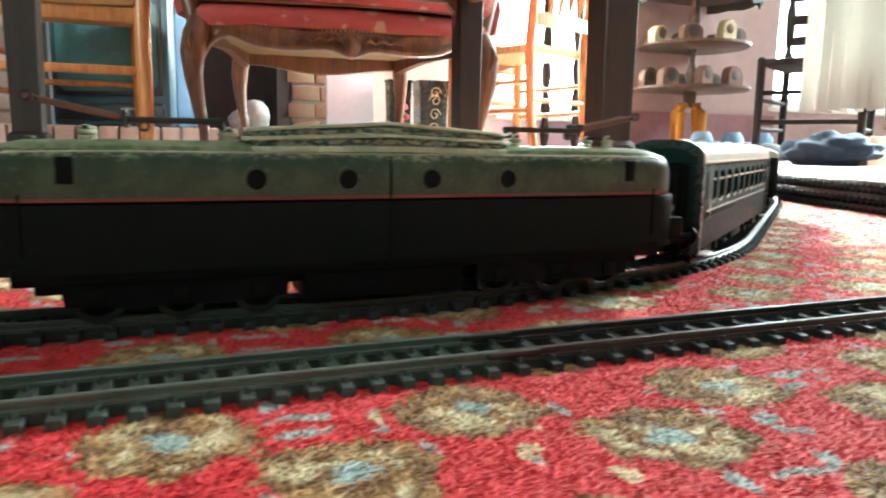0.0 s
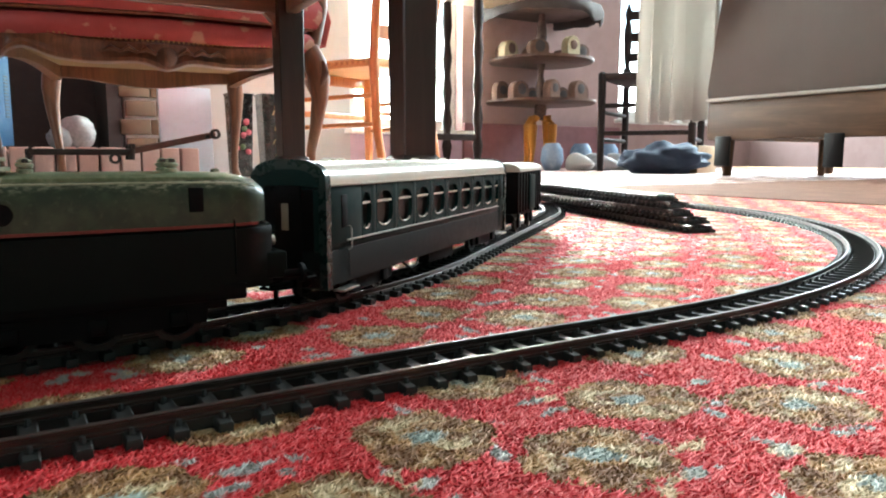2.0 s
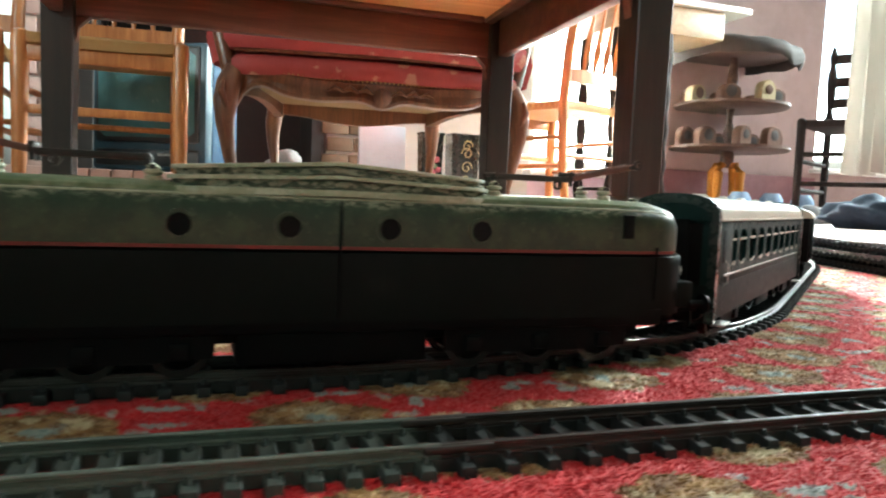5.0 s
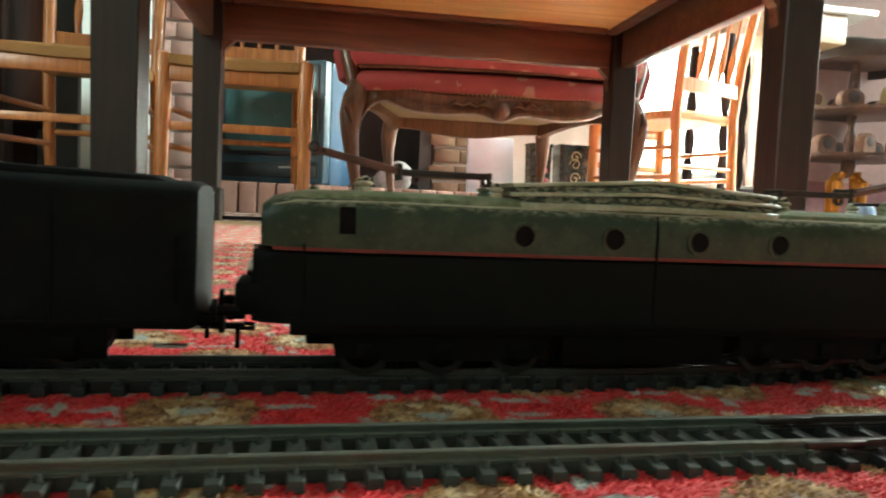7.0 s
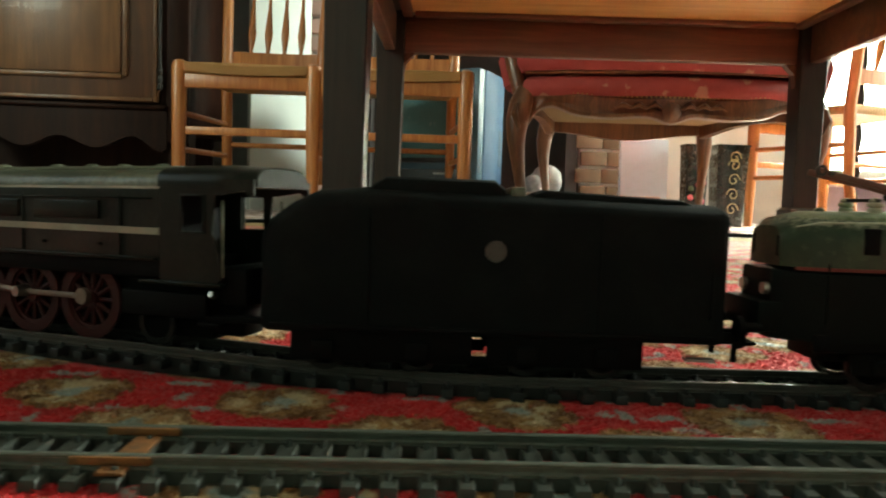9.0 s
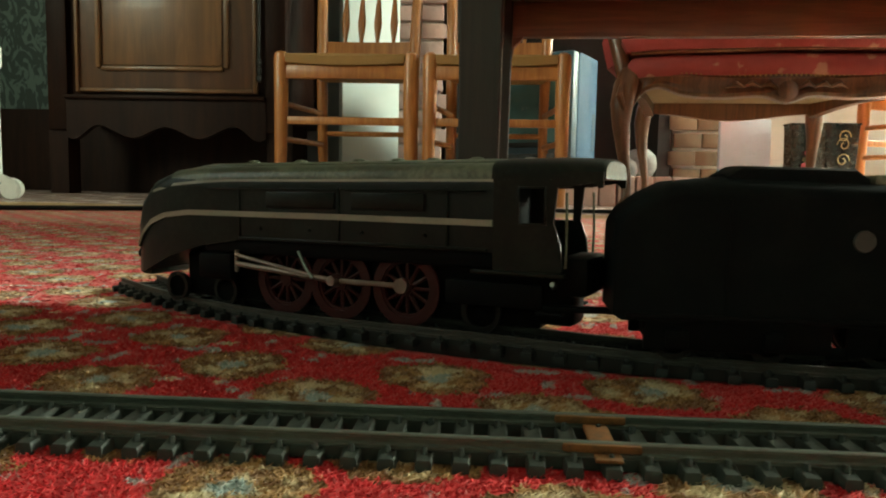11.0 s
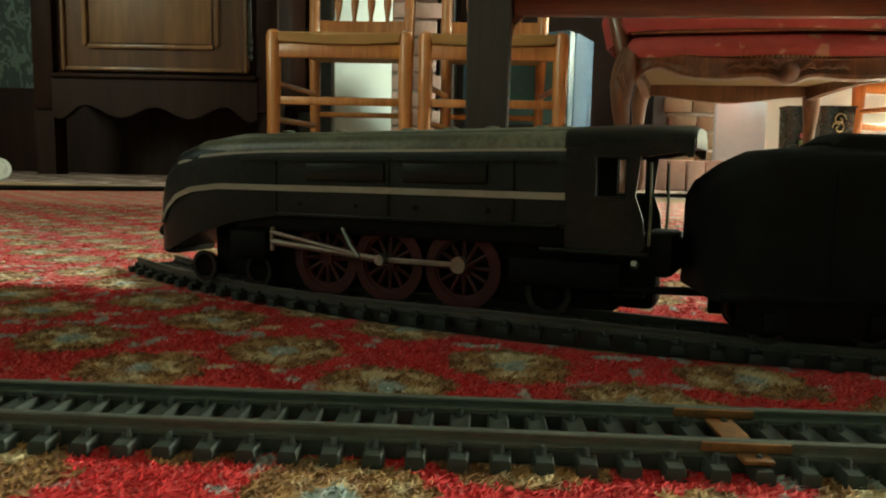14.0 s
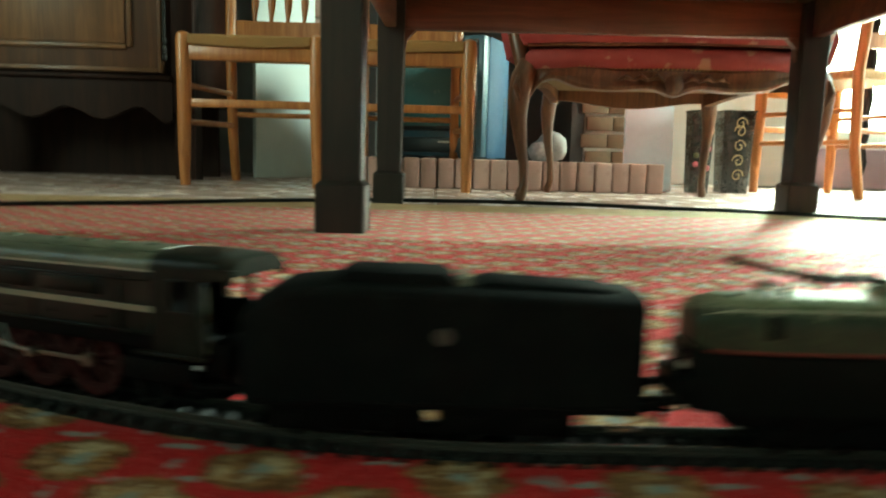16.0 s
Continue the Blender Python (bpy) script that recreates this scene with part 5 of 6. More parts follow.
def armchair():
    a = thing("armchair", pose(0.4280, 1.655, FLOOR, 0, 0, -5), "carved walnut armchair in faded red floral brocade", "armchair")
    fw, bw, dp, h = 0.325, 0.225, 0.455, 0.285
    for x, y, s, f in ((-fw, 0.0, -1, -1), (fw, 0.0, 1, -1), (-bw, dp, -0.6, 1), (bw, dp, 0.6, 1)):
        pts, rad = cabriole(Matrix.Translation((x, y, 0)), s, h, f)
        part("leg", tube(B(), pts, rad if y == 0 else [r * 0.86 for r in rad], 14), "walnut", a)
        if y == 0:
            part("carved_knee", tube(B(), [(x + s * 0.020, y - 0.034, 0.288), (x + s * 0.024, y - 0.040, 0.262), (x + s * 0.014, y - 0.036, 0.236), (x + s * 0.006, y - 0.028, 0.215)], [0.004, 0.009, 0.007, 0.002], 8), "walnut", a)
    ap = B()
    rings = []
    n = 49
    for i in range(n):
        u = -1 + 2 * i / (n - 1)
        v = abs(u)
        low = 0.262 + 0.020 * math.exp(-((v - 0.80) / 0.11) ** 2) - 0.006 * math.exp(-((v - 0.42) / 0.2) ** 2) - 0.018 * math.exp(-(u / 0.10) ** 2) - 0.050 * max(0.0, v - 0.90) / 0.10
        top = 0.308 + 0.018 * u * u
        y = -0.048 + 0.046 * u * u - 0.006 * math.cos(u * math.pi * 3)
        rings.append([Vector((u * (fw + 0.006), y + d, z)) for d, z in ((0.028, low + 0.004), (0.008, low - 0.001), (-0.004, low + 0.003), (-0.007, low + 0.010), (-0.001, low * 0.55 + top * 0.45), (-0.007, top - 0.010), (-0.002, top), (0.028, top))])
    loft(ap, rings)
    part("apron", ap, "walnut", a, "carved curved wooden apron")
    car = B()
    turned(car, [(0.002, -0.012), (0.016, -0.008), (0.021, 0.0), (0.015, 0.008), (0.007, 0.013), (0.002, 0.015)], m=pose(0, 0, 0, 90), base=(0.0, -0.060, 0.272), seg=14)
    part("carving", car, "walnut", a, "carved shell ornament")
    for s in (-1, 1):
        for k in range(3):
            part("carved_leaf", tube(B(), [(s * (0.020 + 0.034 * k), -0.060 + 0.004 * k, 0.276 + 0.002 * k), (s * (0.038 + 0.034 * k), -0.061 + 0.005 * k, 0.288), (s * (0.056 + 0.034 * k), -0.055 + 0.005 * k, 0.279)], [0.003, 0.0075 - 0.0012 * k, 0.002], 8), "walnut", a)
    for x in (-1, 1):
        sr = B()
        loft(sr, [[Vector((x * (fw - 0.006 + (bw - fw) * t) + d, t * dp, z)) for d, z in ((-0.012, 0.262 + 0.020 * math.sin(t * math.pi)), (0.012, 0.262 + 0.020 * math.sin(t * math.pi)), (0.012, 0.322), (-0.012, 0.322))] for t in wave_tri(0.02, 0.98, 7)])
        part("side_rail", sr, "walnut", a)
    br = B()
    loft(br, [[Vector((u * (bw - 0.01), dp + d, z)) for d, z in ((-0.012, 0.262 - 0.010 * math.cos(u * math.pi)), (0.012, 0.262 - 0.010 * math.cos(u * math.pi)), (0.012, 0.318), (-0.012, 0.318))] for u in wave_tri(-1, 1, 13)])
    part("back_rail", br, "walnut", a)
    part("webbing", slab(B(), [(-fw + 0.03, 0.02), (fw - 0.03, 0.02), (bw - 0.005, dp - 0.014), (-bw + 0.005, dp - 0.014)], 0.300, 0.305), "hessian", a, "pale webbing under the seat")

    def pad(z0, z1, grow, belly):
        bm = B()
        rr = []
        for z, k in ((z0, 0.985), (z0 + (z1 - z0) * 0.25, 1.0 + belly), (z0 + (z1 - z0) * 0.6, 1.0 + belly), (z1 - 0.008, 0.985), (z1, 0.93), (z1 + 0.006, 0.5)):
            o = []
            for x, y in ((-fw, -0.015), (-fw * 0.75, -0.040), (-fw * 0.4, -0.052), (0, -0.062), (fw * 0.4, -0.052), (fw * 0.75, -0.040), (fw, -0.015), (fw * 0.98, dp * 0.35), (bw + 0.03, dp * 0.75), (bw, dp), (0, dp + 0.01), (-bw, dp), (-bw - 0.03, dp * 0.75), (-fw * 0.98, dp * 0.35)):
                o.append(Vector((x * k * grow, dp / 2 + (y - dp / 2) * k * grow, z)))
            rr.append(o)
        return loft(bm, rr)

    part("seat", pad(0.306, 0.356, 1.0, 0.014), "red_brocade", a)
    part("cushion", pad(0.361, 0.440, 1.045, 0.020), "red_brocade", a, "loose red brocade cushion")
    pip = B()
    pts = [(-fw, -0.018), (-fw * 0.75, -0.043), (-fw * 0.4, -0.055), (0, -0.065), (fw * 0.4, -0.055), (fw * 0.75, -0.043), (fw, -0.018)]
    tube(pip, [(x, y, 0.3585 + 0.002 * math.sin(9 * x)) for x, y in pts], 0.0040, 8)
    part("piping", pip, "walnut", a, "dark seam cord")
    nail = mesh_of("nail", turned(B(), [(0.0026, -0.002), (0.0023, 0.0005), (0.001, 0.0015)], m=pose(0, 0, 0, 90), seg=8), "brass")
    for i in range(64):
        u = -0.96 + 1.92 * i / 63
        o = new("nail", nail)
        o.parent = a
        o.matrix_basis = pose(u * (fw + 0.006), -0.048 + 0.046 * u * u - 0.006 * math.cos(u * math.pi * 3) - 0.0065, 0.304 + 0.018 * u * u)
    for s in (-1, 1):
        arm = B()
        tube(arm, [(s * (fw + 0.005), 0.02, 0.31), (s * (fw + 0.035), 0.03, 0.42), (s * (fw + 0.03), 0.05, 0.53), (s * (fw + 0.035), 0.02, 0.60), (s * (fw + 0.02), 0.12, 0.62), (s * (bw + 0.05), 0.34, 0.63), (s * bw, dp, 0.66)], [0.020, 0.019, 0.017, 0.024, 0.019, 0.018, 0.018], 12)
        part("armrest", arm, "walnut", a)
        side = B()
        loft(side, [[Vector((s * (fw + 0.012 + (bw - fw) * t) + s * d, 0.03 + t * (dp - 0.05), z)) for d, z in ((-0.02, 0.37), (0.035, 0.33), (0.05, 0.39), (0.035, 0.44), (0.05, 0.50), (0.025, 0.60), (-0.02, 0.60))] for t in wave_tri(0.0, 1.0, 8)])
        part("side_pad", side, "red_brocade", a)
    back = B()
    loft(back, [[Vector((x, dp + 0.01 + (z - 0.4) * 0.22 + d, z)) for x, d in ((-wd, -0.03), (wd, -0.03), (wd, 0.04), (-wd, 0.04))] for z, wd in ((0.39, 0.22), (0.6, 0.27), (0.85, 0.28), (0.97, 0.20), (1.0, 0.08))])
    part("backrest", back, "red_brocade", a)
    return a


def dresser():
    d = thing("dresser", pose(-1.27, 2.30, FLOOR), "large dark oak dresser with panelled door and scalloped plinth", "dresser")
    hw = 0.40
    part("carcass", box(B(), (0, 0.24, 0.90), (2 * hw, 0.44, 1.30), 0.004), "cabinet_oak", d)
    for sx in (-1, 1):
        part("stile", box(B(), (sx * (hw - 0.035), 0.012, 0.86), (0.068, 0.026, 1.30), 0.004), "cabinet_oak", d)
        post = B()
        loft(post, [[Vector((sx * (hw - 0.03) + x, 0.03 + y, z)) for x, y in ((-0.035, -0.02), (0.03, -0.02), (0.03, 0.05), (-0.035, 0.05))] for z in (0.0, 0.26)])
        part("foot", post, "cabinet_oak", d)
    sk = B()
    n = 41
    rings = []
    for i in range(n):
        u = -1 + 2 * i / (n - 1)
        z = 0.205 + 0.018 * math.cos(u * math.pi * 3) + 0.035 * max(0, abs(u) - 0.55) * math.sin((abs(u) - 0.55) * 14)
        rings.append([Vector((u * (hw - 0.065), y, q)) for y, q in ((-0.004, z), (0.022, z), (0.022, 0.325), (-0.004, 0.325))])
    loft(sk, rings)
    part("scalloped_skirt", sk, "cabinet_oak", d)
    # Dark board added behind the feet, standing in for shade under the dresser.
    part("back_board", box(B(), (0, 0.30, 0.13), (2 * hw - 0.02, 0.02, 0.26)), "cabinet_oak", d)
    part("moulding", box(B(), (0, -0.004, 0.318), (2 * hw - 0.13, 0.03, 0.014), 0.005), "cabinet_oak", d)
    x0, x1, z0, z1 = -0.296, 0.310, 0.332, 1.10
    door = part("door", box(B(), ((x0 + x1) / 2, 0.004, (z0 + z1) / 2), (x1 - x0, 0.022, z1 - z0), 0.003), "cabinet_door", d)
    fr = B()
    for a, b, c2, e in ((x0 + 0.008, z0, 0.012, z1 - z0), (x1 - 0.008, z0, 0.012, z1 - z0)):
        box(fr, (a, -0.011, b + e / 2), (c2, 0.014, e - 0.002), 0.004)
    for z in (z0 + 0.008, z1 - 0.008):
        box(fr, ((x0 + x1) / 2, -0.011, z), (x1 - x0 - 0.030, 0.014, 0.012), 0.004)
    part("door_edge", fr, "cabinet_panel", door)
    px0, px1, pz0 = x0 + 0.080, x1 - 0.100, z0 + 0.078
    pm = B()
    for x in (px0, px1):
        box(pm, (x, -0.012, (pz0 + z1 - 0.08) / 2), (0.016, 0.018, z1 - 0.08 - pz0), 0.006)
    box(pm, ((px0 + px1) / 2, -0.012, pz0), (px1 - px0 - 0.018, 0.018, 0.016), 0.006)
    part("panel_moulding", pm, "cabinet_panel", door)
    part("panel", box(B(), ((px0 + px1) / 2, -0.009, (pz0 + z1 - 0.08) / 2), (px1 - px0 - 0.03, 0.008, z1 - 0.10 - pz0), 0.003), "cabinet_panel", door, "lighter oak door panel")
    hg = B()
    rod(hg, (x1 + 0.006, -0.012, z0 + 0.05), (x1 + 0.006, -0.012, z0 + 0.75), 0.005, seg=10)
    for z in (0.05, 0.10, 0.075):
        turned(hg, [(0.004, z - 0.012), (0.0085, z - 0.006), (0.0085, z + 0.006), (0.004, z + 0.012)], base=(x1 + 0.006, -0.012, z0), seg=10)
    part("hinge", hg, "iron", door)
    return d


def television():
    t = thing("television", pose(-0.1206, 2.406, 0.088, 0, 0, -32), "blue boxy television with dark teal screen on the brick hearth", "television")
    part("front_case", box(B(), (0.0, 0.022, 0.195), (0.40, 0.044, 0.39), 0.012), "tv_bezel", t, "dark blue front frame")
    side = B()
    loft(side, [[Vector((sx * w2, y, zc + sz * h2)) for sx, sz in ((-1, -1), (1, -1), (1, 1), (-1, 1))] for y, w2, h2, zc in ((0.044, 0.196, 0.190, 0.194), (0.050, 0.199, 0.193, 0.194), (0.185, 0.197, 0.190, 0.191), (0.198, 0.188, 0.180, 0.185))])
    part("rear_case", side, "tv_blue", t, "pale blue plastic case")
    back = B()
    loft(back, [[Vector((sx * w2, y, zc + sz * h2)) for sx, sz in ((-1, -1), (1, -1), (1, 1), (-1, 1))] for y, w2, h2, zc in ((0.198, 0.165, 0.155, 0.18), (0.30, 0.11, 0.11, 0.16), (0.36, 0.09, 0.09, 0.14))])
    part("tube_cover", back, "tv_dark", t)
    part("screen_surround", box(B(), (0, -0.003, 0.232), (0.360, 0.014, 0.290), 0.008), "tv_dark", t)
    scr = B()
    g = 9
    rows = []
    for j in range(g):
        v = -1 + 2 * j / (g - 1)
        rows.append([Vector((u * 0.168, -0.017 + 0.008 * (u * u + v * v) / 2, 0.234 + v * 0.132)) for u in (-1, -0.75, -0.5, -0.25, 0, 0.25, 0.5, 0.75, 1)])
    loft(scr, rows, close=False)
    part("screen", scr, "screen", t, "dark teal glass screen")
    part("control_strip", box(B(), (0, -0.003, 0.040), (0.360, 0.012, 0.050), 0.004), "tv_dark", t)
    lb = B()
    for i in range(6):
        box(lb, (0.045 + i * 0.008, -0.0098, 0.050), (0.005, 0.001, 0.006))
    part("maker_mark", lb, "white_plastic", t)
    slot = mesh_of("vent_slot", box(B(), (0, 0, 0), (0.002, 0.020, 0.0045)), "tv_dark", 0)
    for i in range(13):
        o = new("vent_slot", slot)
        o.parent, o.matrix_basis = t, pose(0.1975, 0.165, 0.085 + i * 0.0095)
    for x in (-0.14, 0.14):
        part("foot", box(B(), (x, 0.10, -0.002), (0.05, 0.14, 0.008), 0.002), "tv_dark", t)
    return t


def clothes_rack():
    r = thing("clothes_rack", pose(-1.345, 1.60, FLOOR), "white metal clothes rack on castors with pale cloth", "clothes rack")
    part("pole", rod(B(), (0, 0, 0.05), (0, 0, 1.2), 0.0085, 0.0085, 14), "white_plastic", r)
    part("collar", turned(B(), [(0.012, 0.30), (0.015, 0.305), (0.015, 0.345), (0.012, 0.35)], seg=14), "white_plastic", r)
    part("foot_bar", tube(B(), [(-0.30, 0.0, 0.058), (-0.15, 0, 0.06), (0.0, 0, 0.058)], 0.0085, 10), "white_plastic", r)
    for y in (0.0,):
        c = B()
        turned(c, [(0.006, -0.010), (0.024, -0.009), (0.026, 0), (0.024, 0.009), (0.006, 0.010)], m=pose(0, 0, 0, 90, 0, 10), base=(0.032, y, 0.026), seg=18)
        tyre = part("castor", c, "white_plastic", r)
        fork = B()
        loft(fork, [[Vector((x, y + d, z)) for x, z in ((-0.012, 0.062), (0.012, 0.062), (0.040, 0.050), (0.054, 0.030), (0.046, 0.018), (0.030, 0.040), (-0.012, 0.040))] for d in (-0.013, -0.011)])
        part("castor_fork", fork, "white_plastic", tyre)
    return r


def hanging_cloth():
    """Pale cloth draped over the rack's bar."""
    bm = B()
    rows = []
    for j in range(12):
        z = 0.30 + 0.07 * j
        rows.append([Vector((-1.345 - 0.16 + 0.010 * k, 1.585 + 0.014 * math.sin(k * 0.9 + j * 0.25), z + 0.012 * math.sin(k * 1.3))) for k in range(17)])
    loft(bm, rows, close=False)
    ob = part("hanging_cloth", bm, "pale_cloth", smooth=60)
    s = ob.modifiers.new("thickness", "SOLIDIFY")
    s.thickness = 0.004
    return tagged(ob, "pale green-white cloth hanging on the clothes rack", "cloth")


low_table()
first = rush_chair(pose(-0.612, 1.99, FLOOR, 0, 0, 0), "honey-coloured wooden chair with woven straw seat by the dresser")
second = copy_thing(first, pose(-0.196, 1.985, FLOOR, 0, 0, -1.5))
tagged(second, "honey-coloured wooden chair with straw seat before the television")
third = copy_thing(first, pose(1.235, 2.62, FLOOR, 0, 0, 200))
tagged(third, "honey-coloured wooden chair turned away before the bright window")
armchair(), dresser(), television(), clothes_rack(), hanging_cloth()


def hearth():
    h = thing("hearth", pose(0.07, 2.20, FLOOR), "raised hearth edged with upright pinkish bricks", "hearth")
    part("core", box(B(), (0, 0.42, 0.036), (1.06, 0.74, 0.072)), "mortar", h, smooth=0)
    me = mesh_of("brick", box(B(), (0, 0, 0), (0.049, 0.10, 0.092), 0.005), "brick_pink")
    for i in range(20):
        o = new("brick", me)
        o.parent = h
        o.matrix_basis = pose(-0.515 + i * 0.0545, 0.05 + random.uniform(-0.002, 0.002), 0.046, random.uniform(-1, 1), 0, random.uniform(-1.5, 1.5))
    flat = mesh_of("hearth_tile", box(B(), (0, 0, 0), (0.205, 0.205, 0.014), 0.003), "brick_pink")
    for i in range(5):
        for j in range(3):
            o = new("hearth_tile", flat)
            o.parent = h
            o.matrix_basis = pose(-0.42 + i * 0.21, 0.21 + j * 0.21, 0.078)
    return h


def fireplace():
    f = thing("fireplace", pose(0.0, 2.85, FLOOR), "brown brick fireplace with a dark opening behind the hearth", "fireplace")
    part("firebox", box(B(), (0.06, 0.40, 0.55), (0.78, 0.06, 0.95)), "hearth_black", f, "sooty black firebox")
    part("firebox_side", box(B(), (-0.36, 0.2, 0.55), (0.05, 0.40, 0.95)), "hearth_black", f)
    part("firebox_side", box(B(), (0.47, 0.2, 0.55), (0.05, 0.40, 0.95)), "hearth_black", f)
    part("mantel_beam", box(B(), (0.06, 0.10, 1.09), (1.5, 0.30, 0.14), 0.01), "cabinet_oak", f)
    me = mesh_of("brick", box(B(), (0, 0, 0), (0.105, 0.10, 0.056), 0.004), "brick_red")
    # Left pier takes a paler brick to stand in for strong light on it.
    pale = mesh_of("brick", box(B(), (0, 0, 0), (0.105, 0.10, 0.056), 0.004), "brick_pink")
    for side, x0 in (("l", -0.50), ("r", 0.60)):
        part("pier_core", box(B(), (x0, 0.13, 0.50), (0.196, 0.24, 0.99)), "mortar", f, smooth=0)
        for r in range(14):
            for k in range(2):
                o = new("brick", pale if side == "l" else me)
                o.parent = f
                o.matrix_basis = pose(x0 - 0.052 + 0.108 * k + (0.01 if r % 2 else -0.01), 0.045 + random.uniform(-0.002, 0.002), 0.040 + r * 0.068, 0, 0, random.uniform(-0.8, 0.8))
    part("chimney_breast", box(B(), (0.06, 0.25, 1.85), (1.5, 0.40, 1.38)), "plaster_white", f, smooth=0)
    return f


def white_panel():
    p = part("white_board", box(B(), (0, 0, 0.145), (0.165, 0.02, 0.29), 0.004), "white_enamel", at=pose(0.628, 2.42, FLOOR, -3, 0, 0))
    return tagged(p, "pale blue-white enamel board leaning by the hearth", "board")


def log_box():
    """A dark waste box with painted ornament."""
    def tin(x, y, w, h, label, deco):
        t = thing("tall_tin", pose(x, y, FLOOR), label, "storage tin", "painted tins by the hearth")
        b = B()
        loft(b, [[Vector((sx * wz, sy * wz * 0.8, z)) for sx, sy in ((-1, -0.9), (-0.9, -1), (0.9, -1), (1, -0.9), (1, 0.9), (0.9, 1), (-0.9, 1), (-1, 0.9))] for z, wz in ((0, w / 2 * 0.82), (h, w / 2))])
        part("body", b, "black_lacquer", t)
        part("rim", loft(B(), [[Vector((sx * wz, sy * wz * 0.8, z)) for sx, sy in ((-1, -1), (1, -1), (1, 1), (-1, 1))] for z, wz in ((h, w / 2 + 0.002), (h + 0.006, w / 2 + 0.002))]), "black_lacquer", t)
        fy = -w / 2 * 0.74
        if deco == "scroll":
            for z, s in ((0.06, 1), (0.11, -1), (0.16, 1), (0.21, -1), (0.235, 1)):
                pts = []
                for k in range(15):
                    a = k * 0.55
                    rr = 0.024 * (1 - k / 18)
                    pts.append((s * (0.010 + rr * math.cos(a) * 0.9) - s * 0.01, fy - 0.006 - z * 0.03, z + rr * math.sin(a)))
                part("scroll", tube(B(), pts, [0.0019] * 14 + [0.0030], 6), "gold_paint", t, "pale gold painted scroll")
        else:
            rnd = random.Random(5)
            for k in range(9):
                x2, z2 = rnd.uniform(-0.022, 0.022), rnd.uniform(0.07, 0.19)
                part("rose", turned(B(), [(0.001, -0.003), (0.008, -0.002), (0.010, 0), (0.006, 0.003), (0.001, 0.004)], m=pose(0, 0, 0, 90), base=(x2, fy - 0.006 - z2 * 0.03, z2), seg=9), "rose_pink" if k % 3 else "leaf_green", t)
        return t
    tin(0.800, 2.42, 0.080, 0.27, "black tin box painted with pink roses by the hearth", "rose")
    tin(0.935, 2.46, 0.110, 0.275, "black tin box painted with pale gold scrolls", "scroll")


def basket_balls():
    for x, y, r in ((0.318, 2.55, 0.055), (0.268, 2.52, 0.036)):
        b = B()
        bmesh.ops.create_icosphere(b, subdivisions=3, radius=r)
        for v in b.verts:
            v.co += v.co.normalized() * r * 0.16 * noise.noise(v.co * (3.2 / r))
        o = part("crumpled_paper", b, "marbled_paper", at=pose(x, y, 0.080 + r * 0.98))
        tagged(o, "crumpled ball of pale patterned paper on the hearth", "paper ball", "crumpled papers")


hearth(), fireplace(), white_panel(), log_box(), basket_balls()


def tall_panel():
    p = part("tall_board", box(B(), (0, 0, 0.60), (0.245, 0.03, 1.5), 0.004), "board_white", at=pose(-0.672, 2.74, FLOOR + 0.15, 0, 0, 38))
    return tagged(p, "tall white panel beside the brick chimney", "panel")


def sofa():
    s = thing("sofa", pose(2.30, 0.70, FLOOR), "long brown cloth sofa with a wooden base rail", "sofa")
    L = 1.02
    part("base_rail", box(B(), (0.02, 0, 0.195), (0.035, 2 * L, 0.135), 0.008), "sofa_wood", s, "wooden base rail")
    part("base_rail", box(B(), (0.40, L - 0.02, 0.195), (0.72, 0.035, 0.135), 0.008), "sofa_wood", s)
    bk = B()
    rows = []
    for z, x in ((0.262, 0.010), (0.30, 0.000), (0.60, 0.05), (0.92, 0.13), (0.97, 0.16), (0.97, 0.22), (0.90, 0.26), (0.40, 0.20), (0.262, 0.18)):
        rows.append([Vector((x, y, z)) for y in wave_tri(-L, L, 9)])
    loft(bk, [[r[i] for r in rows] for i in range(9)])
    part("back_panel", bk, "sofa_cloth", s, "taut grey-brown cloth back")
    part("welt", tube(B(), [(0.000, -L, 0.270), (0.000, L, 0.270)], 0.006, 8), "linen_curtain", s)
    for y in (L - 0.06, -L + 0.06):
        for x in (0.05, 0.70):
            part("leg", rod(B(), (x, y, 0.130), (x, y, 0.0), 0.024, 0.016, 14), "sofa_wood", s)
    part("seat", box(B(), (0.48, 0, 0.36), (0.56, 2 * L - 0.1, 0.13), 0.03), "sofa_cloth", s)
    for y in (0.945, 0.545):
        part("strap", box(B(), (0.0, y, 0.088), (0.012, 0.060, 0.105), 0.003), "cable_black", s, "dark strap hanging under the rail")
    part("inner_leg", rod(B(), (0.34, 0.78, 0.130), (0.34, 0.78, 0.0), 0.014, 0.011, 12), "sofa_wood", s)
    return s


def curtain():
    bm = B()
    rows = []
    for j in range(10):
        z = 0.195 + j * 0.2
        rows.append([Vector((2.36 + 0.035 * math.sin(k * 1.15 + 0.1 * j) + 0.012 * math.sin(k * 2.7), 1.75 + 0.0105 * k, z + 0.006 * math.sin(k))) for k in range(33)])
    loft(bm, rows, close=False)
    ob = part("curtain", bm, "linen_curtain", smooth=60)
    m = ob.modifiers.new("thickness", "SOLIDIFY")
    m.thickness = 0.003
    return tagged(ob, "pale grey linen curtain hanging in folds beside the sofa", "curtain")


